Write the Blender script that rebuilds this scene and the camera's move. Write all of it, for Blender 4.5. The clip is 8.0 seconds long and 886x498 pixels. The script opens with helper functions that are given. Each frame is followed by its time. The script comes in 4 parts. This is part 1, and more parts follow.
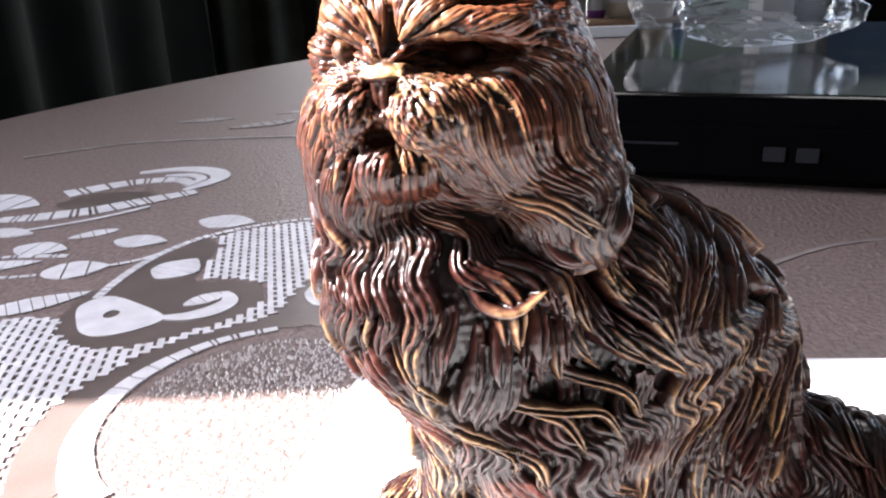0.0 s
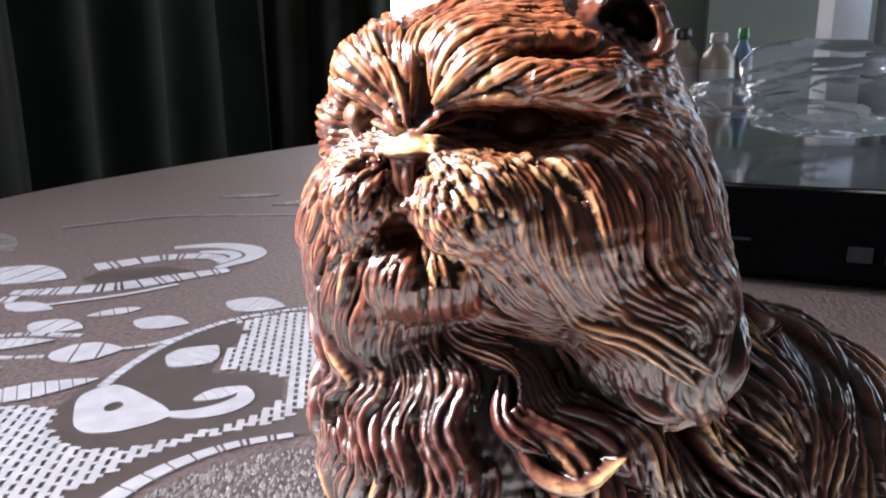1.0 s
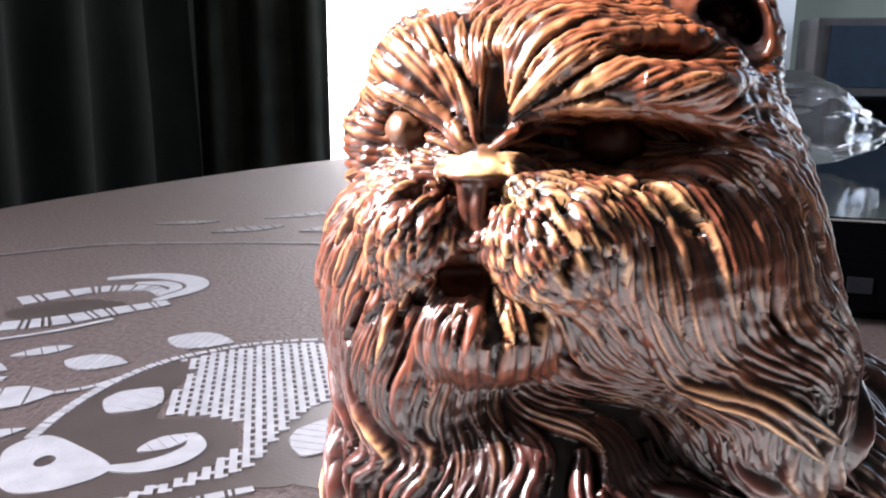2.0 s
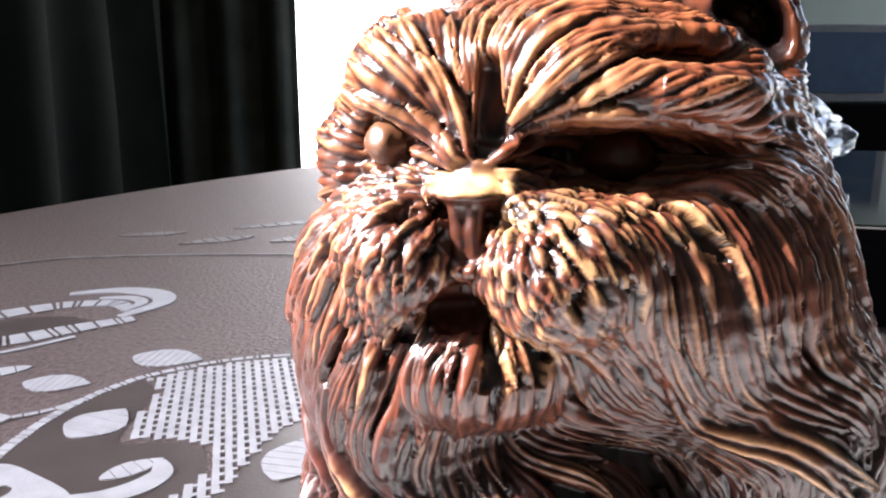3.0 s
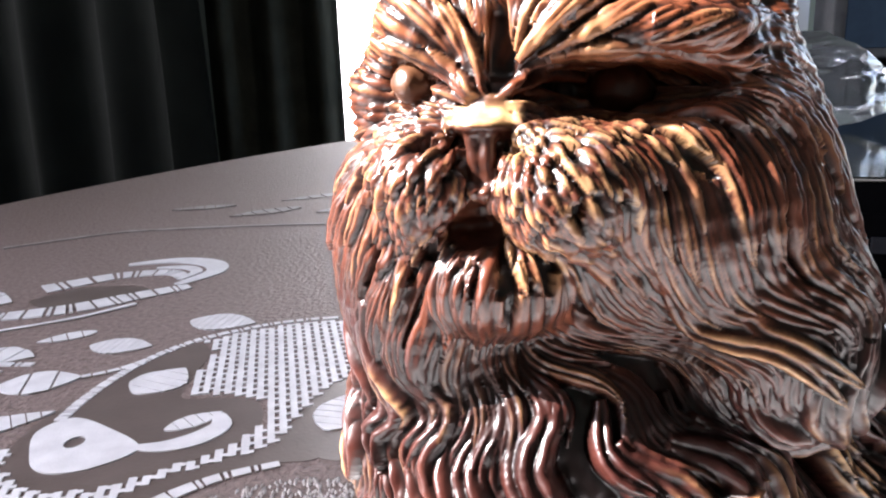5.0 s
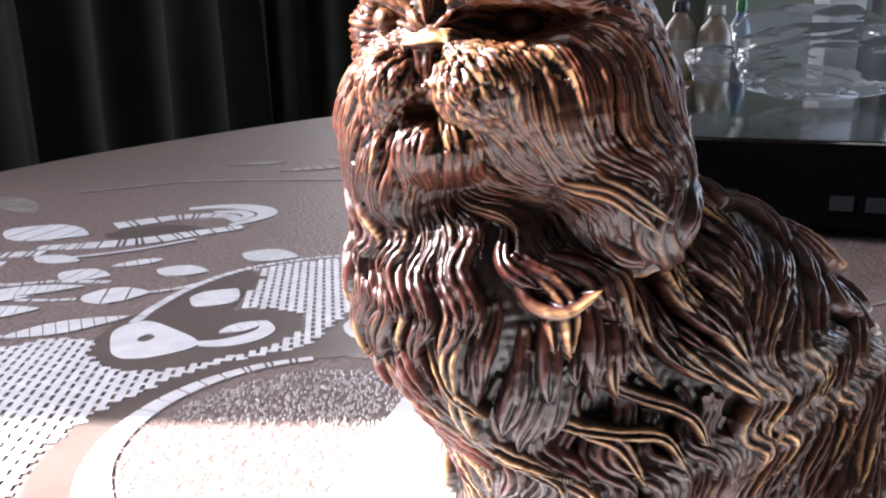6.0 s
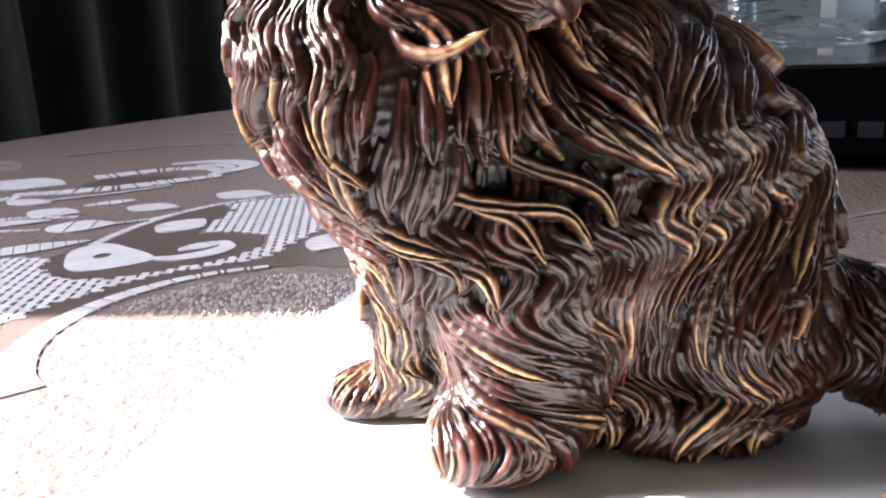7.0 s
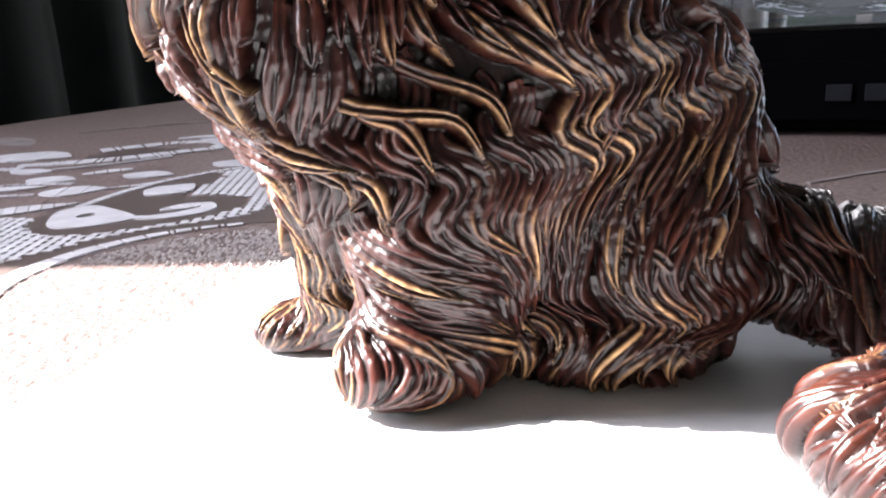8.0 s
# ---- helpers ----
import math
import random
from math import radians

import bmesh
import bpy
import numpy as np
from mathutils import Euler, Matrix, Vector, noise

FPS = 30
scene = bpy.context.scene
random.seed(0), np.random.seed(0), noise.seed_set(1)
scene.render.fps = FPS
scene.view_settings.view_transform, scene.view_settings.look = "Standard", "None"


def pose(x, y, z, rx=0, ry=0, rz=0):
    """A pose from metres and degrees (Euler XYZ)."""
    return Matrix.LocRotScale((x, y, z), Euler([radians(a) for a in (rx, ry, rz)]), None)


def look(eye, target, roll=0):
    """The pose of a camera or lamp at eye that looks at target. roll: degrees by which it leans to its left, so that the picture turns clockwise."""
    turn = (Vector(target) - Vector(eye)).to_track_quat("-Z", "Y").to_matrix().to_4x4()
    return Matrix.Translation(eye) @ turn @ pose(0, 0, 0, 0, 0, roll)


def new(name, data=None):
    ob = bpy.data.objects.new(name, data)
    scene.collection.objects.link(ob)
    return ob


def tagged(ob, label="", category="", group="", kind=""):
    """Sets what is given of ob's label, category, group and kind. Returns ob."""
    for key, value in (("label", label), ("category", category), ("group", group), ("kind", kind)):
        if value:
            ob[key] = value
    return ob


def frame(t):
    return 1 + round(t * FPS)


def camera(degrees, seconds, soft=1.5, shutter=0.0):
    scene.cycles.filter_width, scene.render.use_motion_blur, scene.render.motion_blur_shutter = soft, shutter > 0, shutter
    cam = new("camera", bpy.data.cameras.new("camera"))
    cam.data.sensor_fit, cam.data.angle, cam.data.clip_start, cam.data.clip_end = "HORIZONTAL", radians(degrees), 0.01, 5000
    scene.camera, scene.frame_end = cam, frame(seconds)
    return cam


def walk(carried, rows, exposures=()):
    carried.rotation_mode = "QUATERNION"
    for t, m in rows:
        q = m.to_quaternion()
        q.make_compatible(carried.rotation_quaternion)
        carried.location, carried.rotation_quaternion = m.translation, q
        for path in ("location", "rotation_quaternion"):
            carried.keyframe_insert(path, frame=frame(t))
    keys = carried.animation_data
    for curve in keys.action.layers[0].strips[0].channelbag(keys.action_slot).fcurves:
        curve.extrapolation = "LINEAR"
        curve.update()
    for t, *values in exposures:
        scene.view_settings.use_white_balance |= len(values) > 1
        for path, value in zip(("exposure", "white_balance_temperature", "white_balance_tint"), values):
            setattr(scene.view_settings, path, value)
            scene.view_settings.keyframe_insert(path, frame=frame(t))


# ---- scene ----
import itertools

cam = camera(60.4, 8.0, soft=2.1)
PATH = [
    (0, (0.054, 0.038, 0.147), (-0.027, 1.912, -0.548), -1.8),
    (0.5, (0.051, 0.06, 0.146), (-0.2, 1.977, -0.366), -1.9),
    (1, (0.053, 0.078, 0.141), (-0.15, 2.006, -0.351), -0.5),
    (1.5, (0.04, 0.09, 0.138), (-0.069, 2.036, -0.311), 0.3),
    (3, (0.034, 0.108, 0.138), (0.079, 2.066, -0.27), 0.2),
    (3.5, (0.036, 0.112, 0.142), (0.062, 2.074, -0.246), -0.8),
    (4, (0.037, 0.111, 0.141), (0.057, 2.068, -0.271), -1.1),
    (4.5, (0.035, 0.111, 0.137), (0.025, 2.061, -0.308), -1.7),
    (6, (0.054, 0.048, 0.13), (-0.151, 1.963, -0.409), -1.0),
    (6.5, (0.069, 0.043, 0.113), (-0.152, 1.952, -0.441), -1.2),
    (7, (0.076, 0.051, 0.086), (-0.172, 1.964, -0.441), -2.3),
    (7.5, (0.086, 0.052, 0.074), (-0.148, 1.964, -0.465), -2.4),
    (8, (0.1, 0.054, 0.071), (-0.24, 1.948, -0.476), -3.0),
]
EXPOSURE = 3.0
walk(cam, [(t, look(eye, target, roll)) for t, eye, target, roll in PATH], [(0, EXPOSURE, 6250, 16), (8, EXPOSURE, 6250, 16)])

# ---- world, sun and exposure ----
world = bpy.data.worlds.new("world")
scene.world = world
world.use_nodes = True
wn = world.node_tree
sky = wn.nodes.new("ShaderNodeTexSky")
sky.sky_type, sky.sun_disc = "NISHITA", False
SUN_ELEVATION = radians(37)
sky.sun_elevation, sky.sun_rotation = SUN_ELEVATION, radians(-90)
wn.links.new(sky.outputs[0], wn.nodes["Background"].inputs[0])
wn.nodes["Background"].inputs[1].default_value = 0.15
sun = new("sun", bpy.data.lights.new("sun", "SUN"))
sun.data.energy, sun.data.angle, sun.data.color = 5.0, radians(0.5), (1.0, 0.95, 0.88)
sun.matrix_world = look((-2.0, 0.2, 2.0 * math.tan(SUN_ELEVATION)), (0.0, 0.2 + 0.14, 0.0))


def area_lamp(name, m, w, h, watts, colour):
    lamp = new(name, bpy.data.lights.new(name, "AREA"))
    lamp.data.shape, lamp.data.size, lamp.data.size_y = "RECTANGLE", w, h
    lamp.data.energy, lamp.data.color = watts, colour
    lamp.matrix_world = m
    return lamp


# ---- materials ----
def material(name):
    m = bpy.data.materials.new(name)
    m.use_nodes = True
    return m, m.node_tree.nodes, m.node_tree.links, m.node_tree.nodes["Principled BSDF"]


def ramp(nodes, links, fac, stops):
    r = nodes.new("ShaderNodeValToRGB")
    links.new(fac, r.inputs[0])
    while len(r.color_ramp.elements) < len(stops):
        r.color_ramp.elements.new(0.5)
    for e, (p, c) in zip(r.color_ramp.elements, stops):
        e.position, e.color = p, (*c, 1)
    return r


def tex_noise(nodes, links, scale, detail=4.0, rough=0.55, stretch=None):
    co = nodes.new("ShaderNodeTexCoord")
    n = nodes.new("ShaderNodeTexNoise")
    n.inputs["Scale"].default_value, n.inputs["Detail"].default_value, n.inputs["Roughness"].default_value = scale, detail, rough
    if stretch:
        mp = nodes.new("ShaderNodeMapping")
        mp.inputs["Scale"].default_value = stretch
        links.new(co.outputs["Object"], mp.inputs[0])
        links.new(mp.outputs[0], n.inputs["Vector"])
    else:
        links.new(co.outputs["Object"], n.inputs["Vector"])
    return n.outputs["Fac"]


def bump(nodes, links, bsdf, height, strength, distance):
    b = nodes.new("ShaderNodeBump")
    b.inputs["Strength"].default_value, b.inputs["Distance"].default_value = strength, distance
    links.new(height, b.inputs["Height"])
    links.new(b.outputs[0], bsdf.inputs["Normal"])
    return b


def surface(name, dark, light, scale, rough=0.5, bumpy=0.0, bump_scale=None, metal=0.0, stretch=None, spec=0.5):
    m, n, l, p = material(name)
    mottled = tex_noise(n, l, scale, stretch=stretch)
    l.new(ramp(n, l, mottled, [(0.3, dark), (0.7, light)]).outputs[0], p.inputs["Base Color"])
    p.inputs["Roughness"].default_value, p.inputs["Metallic"].default_value = rough, metal
    p.inputs["Specular IOR Level"].default_value = spec
    if bumpy:
        bump(n, l, p, tex_noise(n, l, bump_scale or scale * 6, stretch=stretch), 0.6, bumpy)
    return m


MAT_CLOTH = surface("brown_cloth", (0.138, 0.097, 0.087), (0.265, 0.198, 0.182), 330, 0.55, 0.004, 330, spec=0.3)
MAT_SATIN = surface("brown_satin", (0.115, 0.088, 0.078), (0.145, 0.112, 0.100), 40, 0.36, 0.0002, 600)
MAT_FADED = surface("faded_lace", (0.20, 0.165, 0.155), (0.34, 0.30, 0.29), 60, 0.55, 0.0004, 900)
MAT_LACE = surface("white_lace", (0.60, 0.58, 0.60), (0.74, 0.72, 0.74), 90, 0.5, 0.0004, 900)
MAT_PAPER = surface("white_paper", (0.68, 0.69, 0.70), (0.74, 0.75, 0.75), 12, 0.65, 0.0001, 900)
MAT_WALL = surface("olive_wall", (0.16, 0.185, 0.155), (0.20, 0.225, 0.19), 3, 0.8, 0.001, 60)
MAT_WHITE = surface("white_paint", (0.72, 0.73, 0.76), (0.80, 0.81, 0.83), 5, 0.45)
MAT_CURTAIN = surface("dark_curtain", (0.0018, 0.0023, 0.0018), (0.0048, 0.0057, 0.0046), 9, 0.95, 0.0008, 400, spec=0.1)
# lighter copy of the curtain colour, daylight through the cloth painted in
MAT_BACKLIT = surface("backlit_curtain", (0.030, 0.034, 0.029), (0.055, 0.060, 0.052), 9, 0.9, 0.0008, 400, spec=0.1)
MAT_BLACK = surface("black_plastic", (0.0005, 0.0005, 0.0008), (0.0010, 0.0010, 0.0014), 30, 0.85, 0.0001, 700, spec=0.03)
MAT_GREY = surface("grey_plastic", (0.10, 0.10, 0.11), (0.15, 0.15, 0.16), 20, 0.45)
MAT_FLOOR = surface("floor_boards", (0.10, 0.06, 0.035), (0.18, 0.11, 0.06), 4, 0.5, stretch=(1, 9, 1))
MAT_WOOD = surface("brown_wood", (0.10, 0.05, 0.025), (0.17, 0.09, 0.045), 8, 0.45, stretch=(1, 8, 8))


# ---- mesh helpers ----
def part(name, bm, mat, parent=None, label="", smooth=False):
    """Links a bmesh as one mesh object, under a thing or a part."""
    me = bpy.data.meshes.new(name)
    bmesh.ops.recalc_face_normals(bm, faces=bm.faces)
    bm.to_mesh(me)
    bm.free()
    me.materials.append(mat)
    if smooth:
        me.shade_smooth()
    ob = new(name, me)
    ob.parent = parent
    if label:
        tagged(ob, label)
    return ob


def thing(name, x=0.0, y=0.0, z=0.0, rz=0.0):
    ob = new(name)
    ob.empty_display_size = 0.02
    ob.matrix_world = pose(x, y, z, 0, 0, rz)
    return ob


def box(x0, x1, y0, y1, z0, z1, bevel=0.0, bm=None):
    bm = bm or bmesh.new()
    vs = bmesh.ops.create_cube(bm, size=1.0, matrix=Matrix.LocRotScale(((x0 + x1) / 2, (y0 + y1) / 2, (z0 + z1) / 2), None, (x1 - x0, y1 - y0, z1 - z0)))["verts"]
    if bevel:
        es = {e for v in vs for e in v.link_edges}
        bmesh.ops.bevel(bm, geom=list(es), offset=bevel, segments=3, profile=0.6, affect="EDGES")
    return bm


def lathe(profile, steps=32, bm=None, at=(0, 0, 0)):
    """A turned body from (radius, height) pairs."""
    bm = bm or bmesh.new()
    rings = []
    for r, z in profile:
        rings.append([bm.verts.new((at[0] + r * math.cos(2 * math.pi * i / steps), at[1] + r * math.sin(2 * math.pi * i / steps), at[2] + z)) for i in range(steps)])
    for a, b in zip(rings, rings[1:]):
        for i in range(steps):
            bm.faces.new((a[i], a[(i + 1) % steps], b[(i + 1) % steps], b[i]))
    bm.faces.new(rings[0][::-1])
    bm.faces.new(rings[-1])
    return bm


# ---- the room ----
ROOM_LEFT, ROOM_RIGHT, ROOM_FRONT, ROOM_BACK, FLOOR, CEILING = -1.0, 2.6, -1.6, 2.7, -0.75, 1.85
WALL = 0.12


def plain(name, mat, *boxes, label="", category="wall"):
    bm = bmesh.new()
    for b in boxes:
        box(*b, bm=bm)
    return tagged(part(name, bm, mat), label, category, kind="structure")


plain("floor", MAT_FLOOR, (ROOM_LEFT - WALL, ROOM_RIGHT + WALL, ROOM_FRONT - WALL, ROOM_BACK + WALL, FLOOR - 0.1, FLOOR), label="brown wooden floor under the table", category="floor")
MAT_CEILING = surface("grey_paint", (0.22, 0.22, 0.21), (0.28, 0.28, 0.27), 4, 0.8)
plain("ceiling", MAT_CEILING, (ROOM_LEFT - WALL, ROOM_RIGHT + WALL, ROOM_FRONT - WALL, ROOM_BACK + WALL, CEILING, CEILING + 0.1), label="plain grey painted ceiling", category="ceiling")
# sun comes through the opening of the left wall, in front of the drawn curtain
LO0, LO1, LZ0, LZ1 = -0.06, 0.75, 0.05, 1.7
plain("wall_left", MAT_WALL, (ROOM_LEFT - WALL, ROOM_LEFT, ROOM_FRONT, LO0, FLOOR, CEILING), (ROOM_LEFT - WALL, ROOM_LEFT, LO1, ROOM_BACK, FLOOR, CEILING),
      (ROOM_LEFT - WALL, ROOM_LEFT, LO0, LO1, FLOOR, LZ0), (ROOM_LEFT - WALL, ROOM_LEFT, LO0, LO1, LZ1, CEILING), label="olive painted wall with a tall window opening")
WX0, WX1, WZ0, WZ1 = -0.50, 0.20, -0.4, 1.6
plain("wall_back", MAT_WALL, (ROOM_LEFT - WALL, WX0, ROOM_BACK, ROOM_BACK + WALL, FLOOR, CEILING), (WX1, ROOM_RIGHT + WALL, ROOM_BACK, ROOM_BACK + WALL, FLOOR, CEILING),
      (WX0, WX1, ROOM_BACK, ROOM_BACK + WALL, FLOOR, WZ0), (WX0, WX1, ROOM_BACK, ROOM_BACK + WALL, WZ1, CEILING), label="olive painted wall with a bright window")
# unseen opening added near the far corner to light that end of the room
RO0, RO1, RZ0, RZ1 = 1.50, 2.50, -0.30, 1.60
plain("wall_right", MAT_WALL, (ROOM_RIGHT, ROOM_RIGHT + WALL, ROOM_FRONT, RO0, FLOOR, CEILING), (ROOM_RIGHT, ROOM_RIGHT + WALL, RO1, ROOM_BACK, FLOOR, CEILING),
      (ROOM_RIGHT, ROOM_RIGHT + WALL, RO0, RO1, FLOOR, RZ0), (ROOM_RIGHT, ROOM_RIGHT + WALL, RO0, RO1, RZ1, CEILING), label="olive painted wall with an added light opening near the corner")
plain("wall_front", MAT_WALL, (ROOM_LEFT - WALL, ROOM_RIGHT + WALL, ROOM_FRONT - WALL, ROOM_FRONT, FLOOR, CEILING), label="olive painted plain wall")

# bright daylight behind the window of the far wall
m, n, l, p = material("daylight")
em = n.new("ShaderNodeEmission")
em.inputs[0].default_value, em.inputs[1].default_value = (1.0, 0.98, 0.97, 1), 1.6
l.new(em.outputs[0], n["Material Output"].inputs[0])
plain("backdrop", m, (-1.6, 1.2, 3.3, 3.32, -1.5, 2.6), label="white overexposed daylight outside the window", category="daylight")

area_lamp("window_light", pose(ROOM_LEFT - 0.02, 0.085, 0.9, 0, -90, 0), 1.5, 0.28, 4.2, (0.93, 0.95, 1.0))


# fill lamp added in the right wall's opening to brighten the white post
area_lamp("post_fill_light", pose(ROOM_RIGHT + 0.03, (RO0 + RO1) / 2, (RZ0 + RZ1) / 2, 0, 90, 0), RZ1 - RZ0 - 0.02, RO1 - RO0 - 0.02, 2.7, (0.93, 0.96, 1.0))


def curtain(name, p0, p1, z0, z1, folds, depth, label, seed, mat=None):
    """A hanging cloth with uneven vertical folds between two plan points."""
    rnd = random.Random(seed)
    bm = bmesh.new()
    a, b = Vector((*p0, 0)), Vector((*p1, 0))
    side = (b - a).normalized()
    side = Vector((-side.y, side.x, 0))
    nx, nz = folds * 14, 12
    ph = [rnd.uniform(0.7, 1.3) for _ in range(folds + 2)]
    cum = np.cumsum([0] + ph[:folds])
    cum = cum / cum[-1]
    rows = []
    for j in range(nz + 1):
        row = []
        fz = j / nz
        for i in range(nx + 1):
            s = i / nx
            k = min(folds - 1, int(np.searchsorted(cum, s, side="right") - 1))
            ph_s = (s - cum[k]) / (cum[k + 1] - cum[k])
            off = math.cos(2 * math.pi * ph_s) * depth * ph[k] * (0.75 + 0.35 * (1 - fz)) + 0.008 * math.sin(9 * fz + 5 * s + seed)
            q = a.lerp(b, s) + side * off
            row.append(bm.verts.new((q.x, q.y, z0 + (z1 - z0) * fz)))
        rows.append(row)
    for r0, r1 in zip(rows, rows[1:]):
        for i in range(nx):
            bm.faces.new((r0[i], r0[i + 1], r1[i + 1], r1[i]))
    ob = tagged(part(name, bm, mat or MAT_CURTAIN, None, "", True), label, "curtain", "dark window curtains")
    mod = ob.modifiers.new("thick", "SOLIDIFY")
    mod.thickness = 0.004
    return ob


SUN_EDGE = 0.219
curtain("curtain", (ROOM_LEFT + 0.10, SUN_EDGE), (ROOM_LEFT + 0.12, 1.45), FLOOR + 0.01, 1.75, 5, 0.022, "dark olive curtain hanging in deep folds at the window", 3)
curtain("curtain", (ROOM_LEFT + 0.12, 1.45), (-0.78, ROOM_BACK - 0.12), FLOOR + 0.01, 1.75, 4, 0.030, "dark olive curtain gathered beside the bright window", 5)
# these two get the lighter colour in place of window light from behind
curtain("curtain", (-0.80, ROOM_BACK - 0.1), (-0.372, ROOM_BACK - 0.12), FLOOR + 0.01, 1.75, 3, 0.030, "dark curtain edge painted lighter as backlit by the bright window", 8, MAT_BACKLIT)
curtain("curtain", (0.115, ROOM_BACK - 0.12), (0.25, ROOM_BACK - 0.10), FLOOR + 0.01, 1.75, 2, 0.03, "narrow curtain painted lighter as backlit by the bright window", 9, MAT_BACKLIT)

# ---- the table and its cloth ----
TABLE = [(-0.53, -0.30), (-0.545, 0.3), (-0.50, 0.75), (-0.42, 1.03), (-0.25, 1.39), (-0.02, 1.72), (0.35, 2.00), (0.75, 1.95), (0.98, 1.4), (1.0, 0.4), (0.75, -0.45), (0.2, -0.65), (-0.3, -0.58)]


def closed_curve(points, steps):
    """A smooth closed outline through a few plan points."""
    n = len(points)
    out = []
    for i in range(n):
        a, b, c, d = (Vector(points[(i + k) % n]) for k in (-1, 0, 1, 2))
        for j in range(steps):
            t = j / steps
            out.append(0.5 * ((2 * b) + (c - a) * t + (2 * a - 5 * b + 4 * c - d) * t * t + (3 * b - a - 3 * c + d) * t ** 3))
    return out


def slab(outline, z0, z1, drop=0.0, bm=None):
    bm = bm or bmesh.new()
    top = [bm.verts.new((q.x, q.y, z1)) for q in outline]
    bot = [bm.verts.new((q.x, q.y, z0)) for q in outline]
    bm.faces.new(top)
    bm.faces.new(bot[::-1])
    k = len(top)
    for i in range(k):
        bm.faces.new((top[i], bot[i], bot[(i + 1) % k], top[(i + 1) % k]))
    return bm


outline = closed_curve(TABLE, 8)
table = thing("table")
part("tabletop", slab([q * 0.995 for q in outline], -0.035, -0.004), MAT_WOOD, table)
for x, y in ((-0.3, -0.3), (0.6, -0.3), (-0.1, 1.2), (0.55, 1.2)):
    part("leg", box(x - 0.03, x + 0.03, y - 0.03, y + 0.03, FLOOR, -0.0355, 0.004), MAT_WOOD, table)
tagged(table, "large wooden table covered with a lace-patterned cloth", "table")
cloth = thing("tablecloth")
part("cloth", slab(outline, -0.0038, 0.0), MAT_CLOTH, cloth)
tagged(cloth, "brown tablecloth with a white lace leaf pattern", "tablecloth")

# ---- the white sheet under the figurine ----
sheet = tagged(part("paper_sheet", slab([Vector(q) for q in ((0.012, 0.305), (0.30, 0.300), (0.33, 0.02), (-0.05, 0.0))], 0.0012, 0.0018), MAT_PAPER), "white paper sheet lying on the lace tablecloth", "paper")

# ---- flat black machine with a glossy lid ----
m, n, l, p = material("black_gloss")
p.inputs["Base Color"].default_value = (0.003, 0.003, 0.003, 1)
l.new(ramp(n, l, tex_noise(n, l, 14, 4), [(0.3, (0.05, 0.05, 0.05)), (0.7, (0.12, 0.12, 0.12))]).outputs[0], p.inputs["Roughness"])
MAT_GLOSS = m
MAT_MARK = surface("pale_mark", (0.010, 0.0105, 0.013), (0.016, 0.0165, 0.019), 60, 0.9, spec=0.05)
machine = thing("printer", 0.122, 0.572, 0.0, -16)
part("body", box(0.0, 0.50, 0.0, 0.62, 0.005, 0.0605, 0.003), MAT_BLACK, machine)
part("lid", box(0.002, 0.498, 0.003, 0.618, 0.0608, 0.064, 0.001), MAT_GLOSS, machine, "glossy black lid that mirrors the room")
part("front_panel", box(0.02, 0.48, -0.0045, 0.002, 0.010, 0.044, 0.0015), MAT_BLACK, machine)
for x in (0.128, 0.148):
    part("button", box(x, x + 0.0135, -0.0066, -0.0040, 0.0215, 0.0310, 0.0008), MAT_MARK, machine, "pale grey button")
part("slot", box(0.03, 0.075, -0.0060, -0.0040, 0.030, 0.0318, 0.0005), MAT_MARK, machine, "thin grey slot line")
for x, y in ((0.03, 0.03), (0.47, 0.03), (0.03, 0.59), (0.47, 0.59)):
    part("foot", lathe([(0.010, 0.0), (0.011, 0.002), (0.010, 0.0055)], 20, at=(x, y, 0)), MAT_BLACK, machine)
tagged(machine, "black flat machine with glossy lid and two pale buttons", "printer")


# ---- lace of the tablecloth ----
def prism(bm, pts, z0=0.0001, z1=0.0):
    z1 = z1 or 0.0006 + 0.00002 * (len(cloth.children) % 25)
    top = [bm.verts.new((x, y, z1)) for x, y in pts]
    bot = [bm.verts.new((x, y, z0)) for x, y in pts]
    bm.faces.new(top)
    k = len(top)
    for i in range(k):
        bm.faces.new((top[i], bot[i], bot[(i + 1) % k], top[(i + 1) % k]))


def inside(x, y, poly):
    hit = False
    for (x0, y0), (x1, y1) in zip(poly, poly[1:] + poly[:1]):
        if (y0 > y) != (y1 > y) and x < (x1 - x0) * (y - y0) / (y1 - y0) + x0:
            hit = not hit
    return hit


def rounded(points, steps=5):
    return [(q.x, q.y) for q in closed_curve(points, steps)]


def patch(name, points, label=""):
    bm = bmesh.new()
    layer = 0.00004 * sum(o.name.startswith("ground") for o in cloth.children)
    prism(bm, rounded(points), 0.00005, 0.00020 + layer)
    bmesh.ops.triangulate(bm, faces=[f for f in bm.faces if len(f.verts) > 4])
    return part(name, bm, MAT_SATIN, cloth, label)


